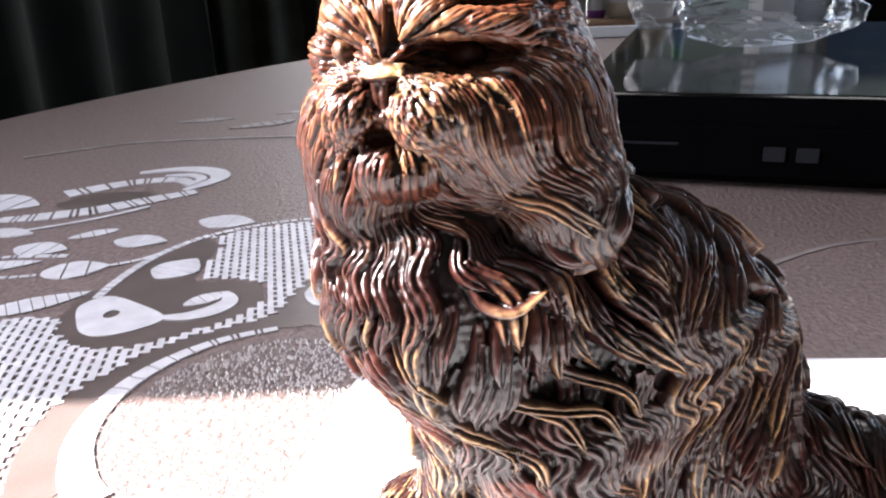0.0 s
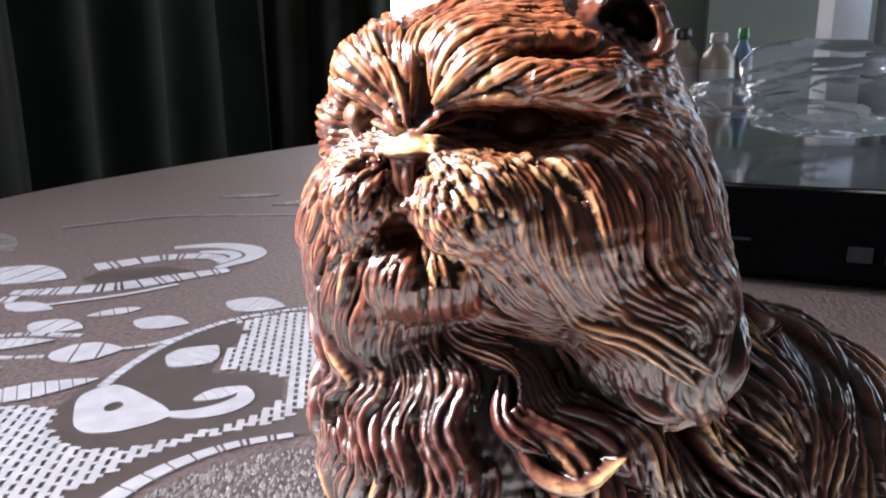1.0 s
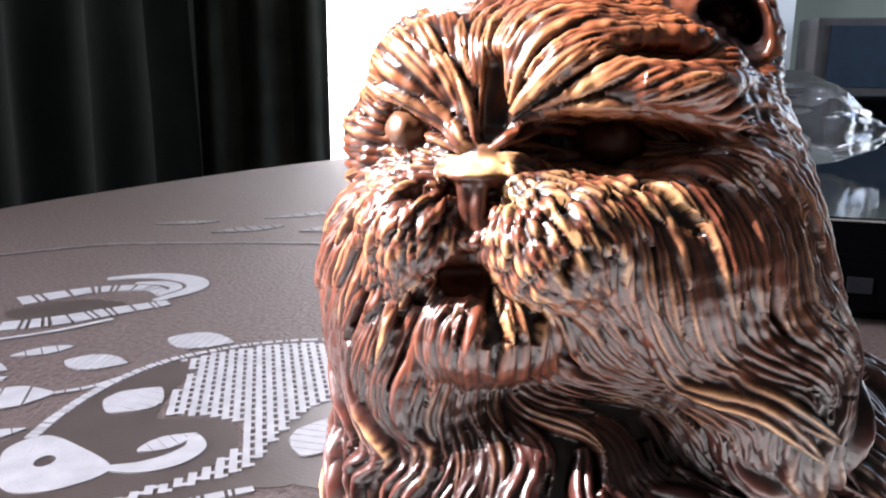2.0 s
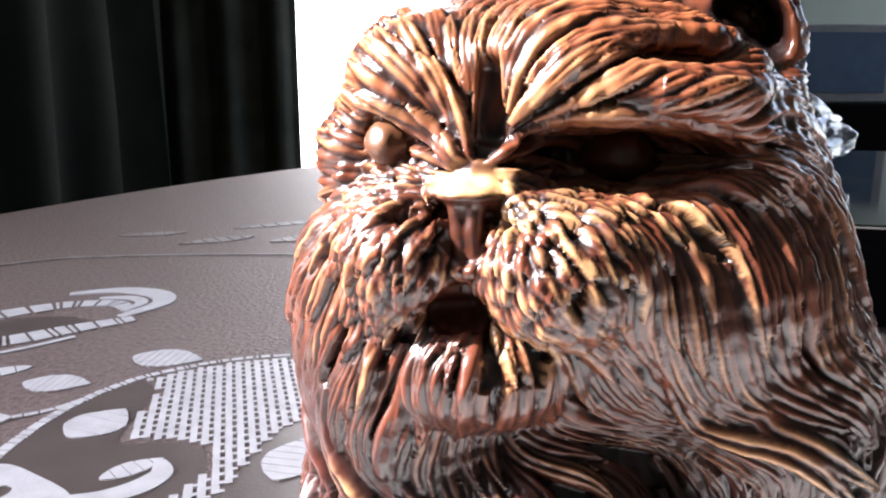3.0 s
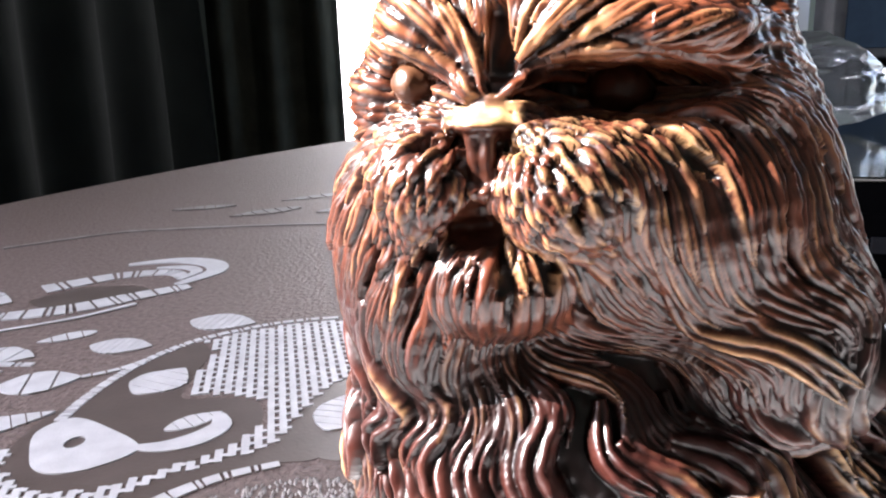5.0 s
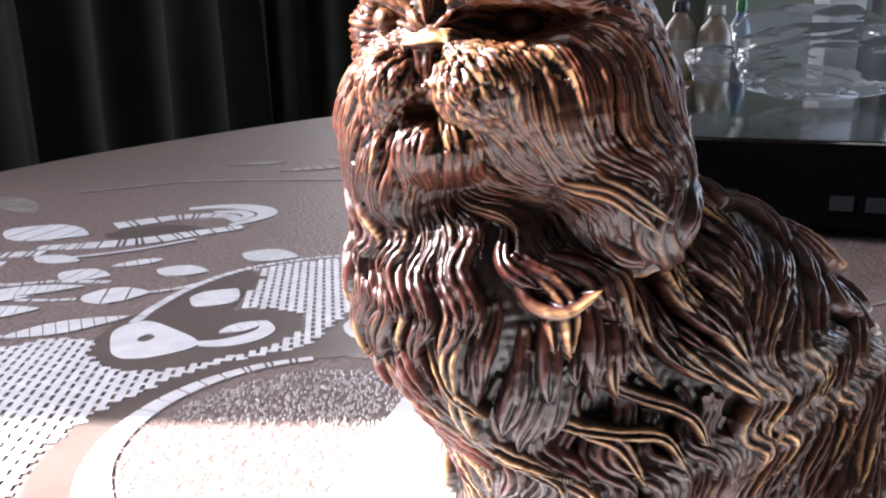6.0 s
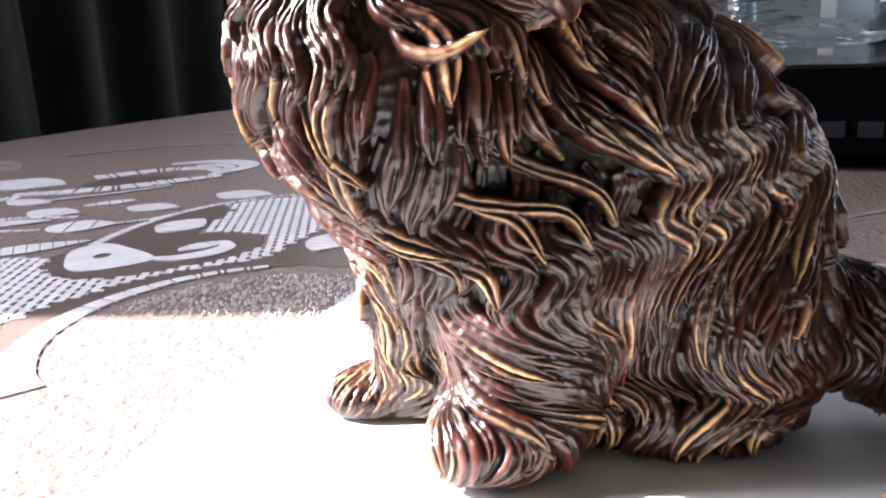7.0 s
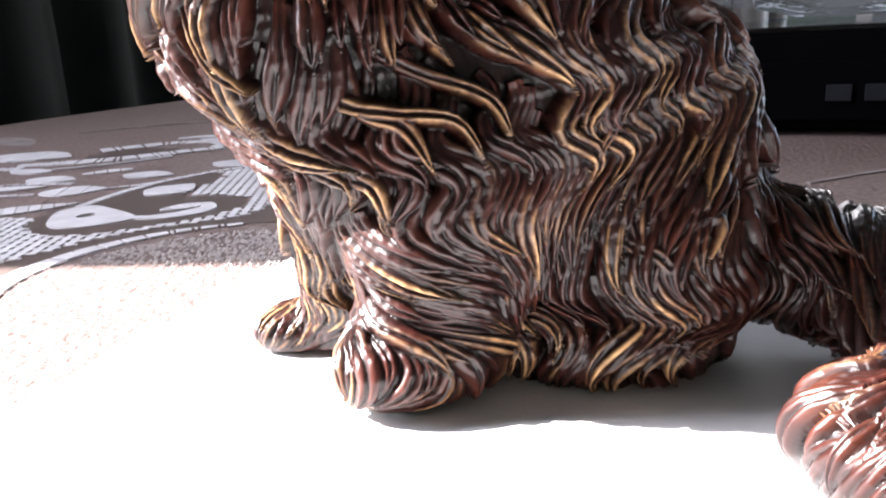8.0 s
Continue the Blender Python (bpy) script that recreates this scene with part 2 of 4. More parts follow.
def leaf(base, tip, width, stripes=7, gap=0.10, skew=0.5, name="leaf", mat=None):
    """An almond of white threads, parted by thin brown lines."""
    a, b = Vector(base), Vector(tip)
    d = b - a
    nrm = Vector((-d.y, d.x)).normalized() * width / 2
    rnd = random.Random(int(abs(a.x * 7919 + a.y * 104729) * 1000))
    prof = lambda t: max(0.0, math.sin(math.pi * t ** (0.8 if skew < 0.5 else 1.15))) ** 0.75
    bm = bmesh.new()
    for i in range(stripes):
        t0, t1 = i / stripes, (i + 1 - gap) / stripes
        k = 4
        up = [a + d * (t0 + (t1 - t0) * j / k) + nrm * prof(t0 + (t1 - t0) * j / k) * rnd.uniform(0.93, 1.03) for j in range(k + 1)]
        lo = [a + d * (t0 + (t1 - t0) * j / k) - nrm * prof(t0 + (t1 - t0) * j / k) * rnd.uniform(0.93, 1.03) for j in range(k + 1)]
        for j in range(k):
            quad = [up[j], up[j + 1], lo[j + 1], lo[j]]
            if (quad[0] - quad[3]).length < 1e-5:
                quad = quad[:3]
            elif (quad[1] - quad[2]).length < 1e-5:
                quad = [quad[0], quad[1], quad[3]]
            prism(bm, [(q.x, q.y) for q in quad[::-1]])
    return tagged(part(name, bm, mat or MAT_LACE, cloth), kind="stuff")


def ribbon(points, w0, w1, pieces=0, gap=0.2, name="stem", bulge=0.0, mat=None):
    """A white band along a smooth line, whole or in short pieces."""
    pts = [Vector(q) for q in points]
    line = []
    for i in range(len(pts) - 1):
        a, b, c, d = pts[max(i - 1, 0)], pts[i], pts[i + 1], pts[min(i + 2, len(pts) - 1)]
        for j in range(10):
            t = j / 10
            line.append(0.5 * ((2 * b) + (c - a) * t + (2 * a - 5 * b + 4 * c - d) * t * t + (3 * b - a - 3 * c + d) * t ** 3))
    line.append(pts[-1])
    n = len(line)
    edge = []
    for i, q in enumerate(line):
        d = (line[min(i + 1, n - 1)] - line[max(i - 1, 0)]).normalized()
        s = i / (n - 1)
        w = (w0 + (w1 - w0) * s + bulge * math.sin(math.pi * s)) / 2
        edge.append((q + Vector((-d.y, d.x)) * w, q - Vector((-d.y, d.x)) * w))
    bm = bmesh.new()
    for i in range(n - 1):
        e0, e1 = edge[i], edge[i + 1]
        if pieces:
            step = (n - 1) / pieces
            f = (i % step) / step
            if f + 1 / step > 1 - gap * 0.5:
                k = max(0.05, 1 - gap)
                e1 = (e0[0].lerp(e1[0], k * 0.6), e0[1].lerp(e1[1], k * 0.6))
        prism(bm, [(q.x, q.y) for q in (e0[1], e1[1], e1[0], e0[0])])
    return tagged(part(name, bm, mat or MAT_LACE, cloth), kind="stuff")


def net_panel(region, holes=()):
    """Columns of white thread with short rungs between, set off from one column to the next."""
    col, row = Vector((0.243, -0.970)), Vector((0.970, 0.243))
    pitch, rise = 0.0046, 0.0062
    xs, ys = [p[0] for p in region], [p[1] for p in region]
    o = Vector((-0.08, 0.40))
    bm = bmesh.new()
    def keep(q):
        return inside(q.x, q.y, region) and not any(inside(q.x, q.y, h) for h in holes)
    rnd = random.Random(5)
    for i in range(-80, 80):
        for j in range(-120, 120):
            c = o + row * (i * pitch) + col * (j * rise / 2)
            if not (min(xs) < c.x < max(xs) and min(ys) < c.y < max(ys)) or not keep(c):
                continue
            w = 0.00145 * rnd.uniform(0.88, 1.1)
            def quad(a0, a1, b0, b1):
                prism(bm, [(q.x, q.y) for q in (c + row * a0 + col * b0, c + row * a0 + col * b1, c + row * a1 + col * b1, c + row * a1 + col * b0)])
            quad(-w, w, -rise / 4, rise / 4)
            if (i + j) % 2 == 0:
                quad(w, pitch - w * 0.98, -rise * 0.15, rise * 0.17)
    return tagged(part("net", bm, MAT_LACE, cloth, "white net of square meshes"), kind="stuff")


GROUND_1 = [(-0.136, 0.343), (-0.127, 0.328), (-0.109, 0.317), (-0.091, 0.320), (-0.073, 0.333), (-0.054, 0.349), (-0.047, 0.364), (-0.054, 0.387), (-0.072, 0.392),
            (-0.088, 0.392), (-0.091, 0.415), (-0.093, 0.445), (-0.107, 0.457), (-0.124, 0.432), (-0.131, 0.395), (-0.138, 0.372)]
patch("ground", GROUND_1, "plain brown satin between the lace")
GROUND_2 = [(-0.037, 0.350), (-0.034, 0.372), (-0.027, 0.402), (-0.008, 0.425), (0.022, 0.425), (0.045, 0.395), (0.040, 0.350), (0.0, 0.336)]
patch("ground", GROUND_2, "plain brown satin between the lace")
RING = (-0.014, 0.267)
def on_ring(r, deg):
    return (RING[0] + r * math.cos(radians(deg)), RING[1] + r * math.sin(radians(deg)))
patch("ground", [on_ring(0.073, a) for a in range(95, 216, 12)] + [on_ring(0.087, a) for a in range(215, 94, -12)], "plain brown satin between the lace")
NET_LEFT = [(-0.30, 0.25), (-0.245, 0.305), (-0.179, 0.335), (-0.160, 0.350), (-0.139, 0.351), (-0.136, 0.343), (-0.127, 0.328), (-0.109, 0.317), (-0.091, 0.320), (-0.073, 0.333),
            (-0.054, 0.349), (-0.040, 0.357), (-0.040, 0.347), (-0.066, 0.332), (-0.086, 0.312), (-0.100, 0.280), (-0.103, 0.255), (-0.097, 0.225), (-0.12, 0.16), (-0.30, 0.16)]
net_panel(NET_LEFT)
NET_RIGHT = [(-0.100, 0.459), (-0.087, 0.470), (-0.066, 0.481), (-0.043, 0.487), (0.0, 0.490), (0.045, 0.480), (0.040, 0.435), (-0.008, 0.428), (-0.027, 0.404), (-0.034, 0.374), (-0.038, 0.352),
             (-0.054, 0.349), (-0.047, 0.364), (-0.053, 0.389), (-0.071, 0.395), (-0.087, 0.394), (-0.090, 0.415), (-0.090, 0.445)]
net_panel(NET_RIGHT)

# the drop with its eye, and the curl that leaves it
drop = rounded([(-0.126, 0.343), (-0.134, 0.362), (-0.125, 0.374), (-0.107, 0.365), (-0.088, 0.349), (-0.098, 0.335), (-0.110, 0.331), (-0.119, 0.334)], 6)
eye_c = Vector((-0.1145, 0.3535))
bm = bmesh.new()
k = len(drop)
eye_ring = [(eye_c.x + 0.0036 * math.cos(math.atan2(y - eye_c.y, x - eye_c.x)), eye_c.y + 0.0046 * math.sin(math.atan2(y - eye_c.y, x - eye_c.x))) for x, y in drop]
for i in range(k):
    prism(bm, [drop[i], eye_ring[i], eye_ring[(i + 1) % k], drop[(i + 1) % k]])
tagged(part("drop", bm, MAT_LACE, cloth, "white drop shape with a round hole"), kind="stuff")
ribbon([(-0.090, 0.349), (-0.078, 0.350), (-0.068, 0.356), (-0.063, 0.366), (-0.067, 0.376)], 0.003, 0.004, name="curl", bulge=0.007)
leaf((-0.066, 0.378), (-0.084, 0.362), 0.011, 5, name="curl")
ribbon([(-0.130, 0.372), (-0.130, 0.390), (-0.127, 0.414), (-0.120, 0.437), (-0.106, 0.460), (-0.087, 0.475), (-0.069, 0.485), (-0.043, 0.492), (0.0, 0.496), (0.05, 0.488)], 0.005, 0.0032, 34, 0.35)
ribbon([(-0.143, 0.416), (-0.131, 0.423), (-0.121, 0.435)], 0.003, 0.003, 5, 0.3)
for base, tip, width, stripes in (((-0.098, 0.424), (-0.110, 0.396), 0.027, 5), ((-0.126, 0.454), (-0.159, 0.456), 0.021, 9), ((-0.143, 0.416), (-0.177, 0.405), 0.026, 3), ((-0.082, 0.486), (-0.120, 0.492), 0.026, 9),
                                  ((-0.136, 0.380), (-0.182, 0.350), 0.017, 10), ((-0.012, 0.395), (-0.020, 0.360), 0.024, 7), ((-0.180, 0.442), (-0.214, 0.446), 0.022, 3), ((-0.185, 0.424), (-0.236, 0.407), 0.016, 11),
                                  ((-0.188, 0.388), (-0.230, 0.372), 0.020, 8), ((-0.195, 0.365), (-0.245, 0.340), 0.018, 8), ((-0.205, 0.405), (-0.250, 0.390), 0.014, 6), ((-0.255, 0.425), (-0.300, 0.440), 0.020, 6)):
    leaf(base, tip, width, stripes)
ribbon([(-0.182, 0.350), (-0.205, 0.338), (-0.24, 0.33)], 0.004, 0.003)
for base, tip, width, stripes in (((-0.215, 0.470), (-0.250, 0.478), 0.016, 6), ((-0.262, 0.400), (-0.300, 0.392), 0.020, 7), ((-0.235, 0.358), (-0.275, 0.352), 0.018, 6), ((-0.268, 0.372), (-0.305, 0.360), 0.016, 5),
                                  ((-0.310, 0.420), (-0.345, 0.432), 0.018, 6), ((-0.285, 0.330), (-0.330, 0.322), 0.018, 7), ((-0.320, 0.500), (-0.360, 0.520), 0.024, 6), ((-0.190, 0.462), (-0.165, 0.478), 0.012, 4)):
    leaf(base, tip, width, stripes)
ribbon([(-0.175, 0.432), (-0.205, 0.432), (-0.232, 0.424), (-0.26, 0.43)], 0.004, 0.004, 9, 0.3)
ribbon([(-0.24, 0.385), (-0.27, 0.388), (-0.31, 0.40)], 0.005, 0.004, 8, 0.3)
ribbon([(-0.25, 0.40), (-0.20, 0.40), (-0.177, 0.403)], 0.003, 0.003, 8, 0.3)
# ladder band of the ring
ribbon([on_ring(0.0715 - 0.0052 * f, 105 + 120 * f) for f in (0, 0.15, 0.3, 0.45, 0.6, 0.75, 0.9, 1.0)], 0.0035, 0.013, 17, 0.22, "ring_band")
# rough raised stitches that fill the ring
rnd = random.Random(17)
bm = bmesh.new()
for _ in range(3000):
    a, r = rnd.uniform(0, 2 * math.pi), 0.060 * math.sqrt(rnd.random())
    x, y, lean = RING[0] + r * math.cos(a), RING[1] + r * math.sin(a), rnd.uniform(-0.35, 0.15)
    if y < 0.281:
        continue
    half, wide = rnd.uniform(0.0010, 0.0024), rnd.uniform(0.00045, 0.0008)
    dx, dy = math.sin(lean), math.cos(lean)
    ends = [(x - dx * half, y - dy * half), (x - dy * wide, y + dx * wide), (x + dx * half, y + dy * half), (x + dy * wide, y - dx * wide)]
    low_ring = [bm.verts.new((px, py, 0.0001)) for px, py in ends]
    peak = bm.verts.new((x, y, rnd.uniform(0.0006, 0.0011)))
    for q in range(4):
        bm.faces.new((low_ring[q], low_ring[(q + 1) % 4], peak))
tagged(part("stitches", bm, surface("pale_thread", (0.46, 0.40, 0.38), (0.70, 0.65, 0.63), 500, 0.4), cloth, "pale raised stitches inside the ring"), kind="stuff")
# the far scroll
patch("ground", [(-0.235, 0.533), (-0.215, 0.562), (-0.178, 0.562), (-0.163, 0.540), (-0.195, 0.518)], "plain brown satin between the lace")
ribbon([(-0.24, 0.560), (-0.205, 0.588), (-0.172, 0.595), (-0.158, 0.583)], 0.020, 0.008, 9, 0.25, "scroll")
ribbon([(-0.21, 0.618), (-0.178, 0.628), (-0.150, 0.618), (-0.140, 0.595), (-0.155, 0.565)], 0.006, 0.006, 0, 0, "scroll", 0.010)
ribbon([(-0.185, 0.607), (-0.165, 0.608), (-0.153, 0.596), (-0.158, 0.577)], 0.004, 0.004, 0, 0, "scroll", 0.004)
ribbon([(-0.145, 0.560), (-0.172, 0.540), (-0.200, 0.518), (-0.235, 0.505), (-0.262, 0.500)], 0.010, 0.006, 12, 0.25, "scroll", 0.010)
ribbon([(-0.165, 0.525), (-0.190, 0.500), (-0.225, 0.478)], 0.004, 0.003, 0, 0, "scroll")
leaf((-0.245, 0.532), (-0.315, 0.545), 0.045, 4)
ribbon([(-0.25, 0.487), (-0.30, 0.478), (-0.36, 0.49)], 0.012, 0.010, 14, 0.3, "scroll")
ribbon([(-0.26, 0.462), (-0.31, 0.452), (-0.37, 0.46)], 0.010, 0.008, 10, 0.3, "scroll")
ribbon([(-0.34, 0.68), (-0.276, 0.726), (-0.234, 0.738), (-0.142, 0.746), (-0.05, 0.744), (0.05, 0.725)], 0.005, 0.005, 0, 0, "border", mat=MAT_FADED)
for a, b, w in (((-0.26, 0.83), (-0.20, 0.85), 0.02), ((-0.19, 0.79), (-0.13, 0.83), 0.025), ((-0.11, 0.80), (-0.04, 0.85), 0.03), ((-0.16, 0.87), (-0.08, 0.92), 0.02), ((-0.33, 0.60), (-0.40, 0.66), 0.03)):
    leaf(a, b, w, 6, mat=MAT_FADED)
ribbon([(0.20, 0.40), (0.25, 0.43), (0.31, 0.44), (0.38, 0.42)], 0.003, 0.003, 0, 0, "border", mat=MAT_FADED)

# ---- the bag on the machine ----
def plastic():
    m, n, l, p = material("clear_plastic")
    tr = n.new("ShaderNodeBsdfTransparent")
    tr.inputs[0].default_value = (0.93, 0.95, 0.97, 1)
    gl = n.new("ShaderNodeBsdfGlossy")
    gl.inputs["Roughness"].default_value = 0.08
    lw = n.new("ShaderNodeLayerWeight")
    lw.inputs[0].default_value = 0.22
    mx = n.new("ShaderNodeMixShader")
    l.new(lw.outputs["Fresnel"], mx.inputs[0])
    l.new(tr.outputs[0], mx.inputs[1])
    l.new(gl.outputs[0], mx.inputs[2])
    haze = n.new("ShaderNodeBsdfDiffuse")
    haze.inputs[0].default_value = (0.7, 0.73, 0.78, 1)
    mx2 = n.new("ShaderNodeMixShader")
    mx2.inputs[0].default_value = 0.07
    l.new(mx.outputs[0], mx2.inputs[1])
    l.new(haze.outputs[0], mx2.inputs[2])
    l.new(mx2.outputs[0], n["Material Output"].inputs[0])
    return m


def crumpled_bag(w, d, h, seed):
    """Stretched film: broad facets with folded creases running between them."""
    bm = bmesh.new()
    bmesh.ops.create_icosphere(bm, subdivisions=6, radius=1.0)
    rs = np.random.RandomState(seed)
    ways = rs.normal(size=(30, 3))
    ways /= np.linalg.norm(ways, axis=1, keepdims=True)
    reach = rs.uniform(0.66, 1.0, 30)
    q = np.array([v.co for v in bm.verts])
    dots = q @ ways.T
    r = np.minimum(1.15, np.where(dots > 0.15, reach / np.maximum(dots, 1e-3), 9.0).min(1))
    for k, (size, depth) in enumerate(((5.0, 0.045), (9.0, 0.030), (17.0, 0.012))):
        f = sum(np.sin(q @ (a * size * rs.uniform(0.7, 1.3)) + rs.uniform(0, 6.3)) for a in ways[3 * k:3 * k + 3]) / 3
        r = r - depth * (1 - np.abs(f)) ** 4
    for v, a, b in zip(bm.verts, q, r):
        v.co = Vector((a[0] * b * w / 2, a[1] * b * d / 2, max(0.0, h * 0.45 + a[2] * b * h * 0.55)))
    return bm


bag = thing("plastic_bag", 0.345, 0.83, 0.0645, -10)
part("film", crumpled_bag(0.24, 0.14, 0.085, 4), plastic(), bag, "", True)
part("knot", crumpled_bag(0.075, 0.05, 0.04, 9), plastic(), bag, "", True).location = (-0.10, 0.02, 0.015)
tagged(bag, "crumpled clear plastic bag lying on the black machine", "plastic bag")

# ---- far end of the table ----
tray = thing("tray", 0.36, 1.74, 0.0008, 6)
part("panel", box(-0.10, 0.09, -0.06, 0.06, 0.0, 0.010, 0.002), MAT_WHITE, tray)
part("rim", box(-0.105, 0.095, -0.065, -0.055, 0.0, 0.022, 0.002), MAT_WHITE, tray)
part("rim", box(-0.105, 0.095, 0.055, 0.065, 0.0, 0.022, 0.002), MAT_WHITE, tray)
tagged(tray, "white tray on the far end of the table", "tray")


def colour(name, c, rough=0.4):
    return surface(name, tuple(0.8 * x for x in c), c, 25, rough)


low = thing("stand", 0.44, 1.85, 0.0008)
part("board", box(-0.13, 0.12, -0.08, 0.08, 0.006, 0.028, 0.003), MAT_WOOD, low)
for x, y in ((-0.11, -0.06), (0.10, -0.06), (-0.11, 0.06), (0.10, 0.06)):
    part("foot", lathe([(0.012, 0.0), (0.013, 0.003), (0.012, 0.0058)], 16, at=(x, y, 0)), MAT_WOOD, low)
tagged(low, "low dark wooden stand under the bottles", "stand")


def bottle(x, y, r, h, body, cap, label):
    ob = thing("bottle", x, y, 0.029)
    part("body", lathe([(r * 0.9, 0), (r, 0.004), (r, h * 0.62), (r * 0.8, h * 0.72), (r * 0.42, h * 0.82), (r * 0.40, h * 0.86)], 28), body, ob, "", True)
    part("cap", lathe([(r * 0.5, h * 0.862), (r * 0.52, h * 0.87), (r * 0.5, h * 0.985), (r * 0.4, h)], 24), cap, ob, "", True)
    part("band", lathe([(r * 1.012, h * 0.2), (r * 1.02, h * 0.21), (r * 1.02, h * 0.5), (r * 1.012, h * 0.51)], 28), PALE, ob, "pale paper band", True)
    return tagged(ob, label, "bottle", "bottles on the far end of the table")


PALE = colour("pale_band", (0.30, 0.29, 0.28))
CREAM, PURPLE, GREEN, BLUE, DARKCAP = colour("cream", (0.24, 0.19, 0.14)), colour("purple", (0.10, 0.02, 0.13)), colour("green", (0.02, 0.18, 0.05)), colour("blue", (0.10, 0.16, 0.26)), colour("dark_cap", (0.02, 0.02, 0.025))
bottle(0.395, 1.83, 0.034, 0.165, CREAM, DARKCAP, "cream bottle with a dark cap on the table")
bottle(0.468, 1.82, 0.036, 0.155, CREAM, PALE, "cream bottle with a pale cap on the table")
bottle(0.340, 1.86, 0.022, 0.080, PURPLE, DARKCAP, "small purple bottle on the table")
bottle(0.527, 1.85, 0.022, 0.165, BLUE, GREEN, "blue bottle with a green cap on the table")

# ---- by the far wall ----
post = plain("door_1", MAT_WHITE, (-0.058, 0.058, -0.03, 0.03, FLOOR, CEILING), label="white door post standing against the dark room", category="door post")
post.matrix_world = pose(0.905, 2.31, 0, 0, 0, 20)
plain("wall_recess", MAT_WALL, (0.62, 2.4, 2.62, 2.66, FLOOR, CEILING), label="olive recess behind the white post", category="wall")
cab = thing("monitor", 1.12, 2.20, FLOOR)
part("stand", box(-0.16, 0.16, -0.16, 0.16, 0.0, 0.86, 0.01), MAT_BLACK, cab)
part("bezel", box(-0.155, 0.155, -0.06, 0.06, 0.8605, 1.06, 0.006), MAT_GREY, cab)
part("screen", box(-0.125, 0.125, -0.064, -0.055, 0.885, 1.04, 0.002), colour("screen_blue", (0.05, 0.08, 0.13), 0.15), cab, "dark blue glossy screen")
tagged(cab, "grey framed screen on a dark stand beside the post", "monitor")

# ---- the figurine ----
FIG_SCALE = 0.8


def smin(a, b, k):
    h = np.clip(0.5 + 0.5 * (b - a) / k, 0, 1)
    return b * (1 - h) + a * h - k * h * (1 - h)


# head axes: right as one faces it, ahead, up
HEAD = np.array((0.066, 0.247, 0.152))
HR, HF = np.array((0.954, -0.300, 0.0)), np.array((-0.300, -0.954, 0.0))


def head_point(u, v, w):
    return HEAD + HR * u + HF * v + np.array((0, 0, w))


def ellipsoid(p, c, r, yaw=0.0, tilt=0.0):
    """Distance to an ellipsoid, turned by yaw about z and then tilted about its own x, in degrees."""
    q = p - np.asarray(c)
    a = radians(yaw)
    x, y, z = q[:, 0] * math.cos(a) + q[:, 1] * math.sin(a), -q[:, 0] * math.sin(a) + q[:, 1] * math.cos(a), q[:, 2]
    if tilt:
        b = radians(tilt)
        y, z = y * math.cos(b) + z * math.sin(b), -y * math.sin(b) + z * math.cos(b)
    k0 = np.sqrt((x / r[0]) ** 2 + (y / r[1]) ** 2 + (z / r[2]) ** 2) + 1e-9
    k1 = np.sqrt((x / r[0] ** 2) ** 2 + (y / r[1] ** 2) ** 2 + (z / r[2] ** 2) ** 2) + 1e-9
    return k0 * (k0 - 1) / k1


def capsule(p, a, b, ra, rb):
    a, b = np.asarray(a), np.asarray(b)
    d = b - a
    h = np.clip(((p - a) @ d) / (d @ d), 0, 1)
    return np.linalg.norm(p - a - h[:, None] * d, axis=1) - (ra + (rb - ra) * h)


HEAD_YAW = -17.5
MID = -0.0092


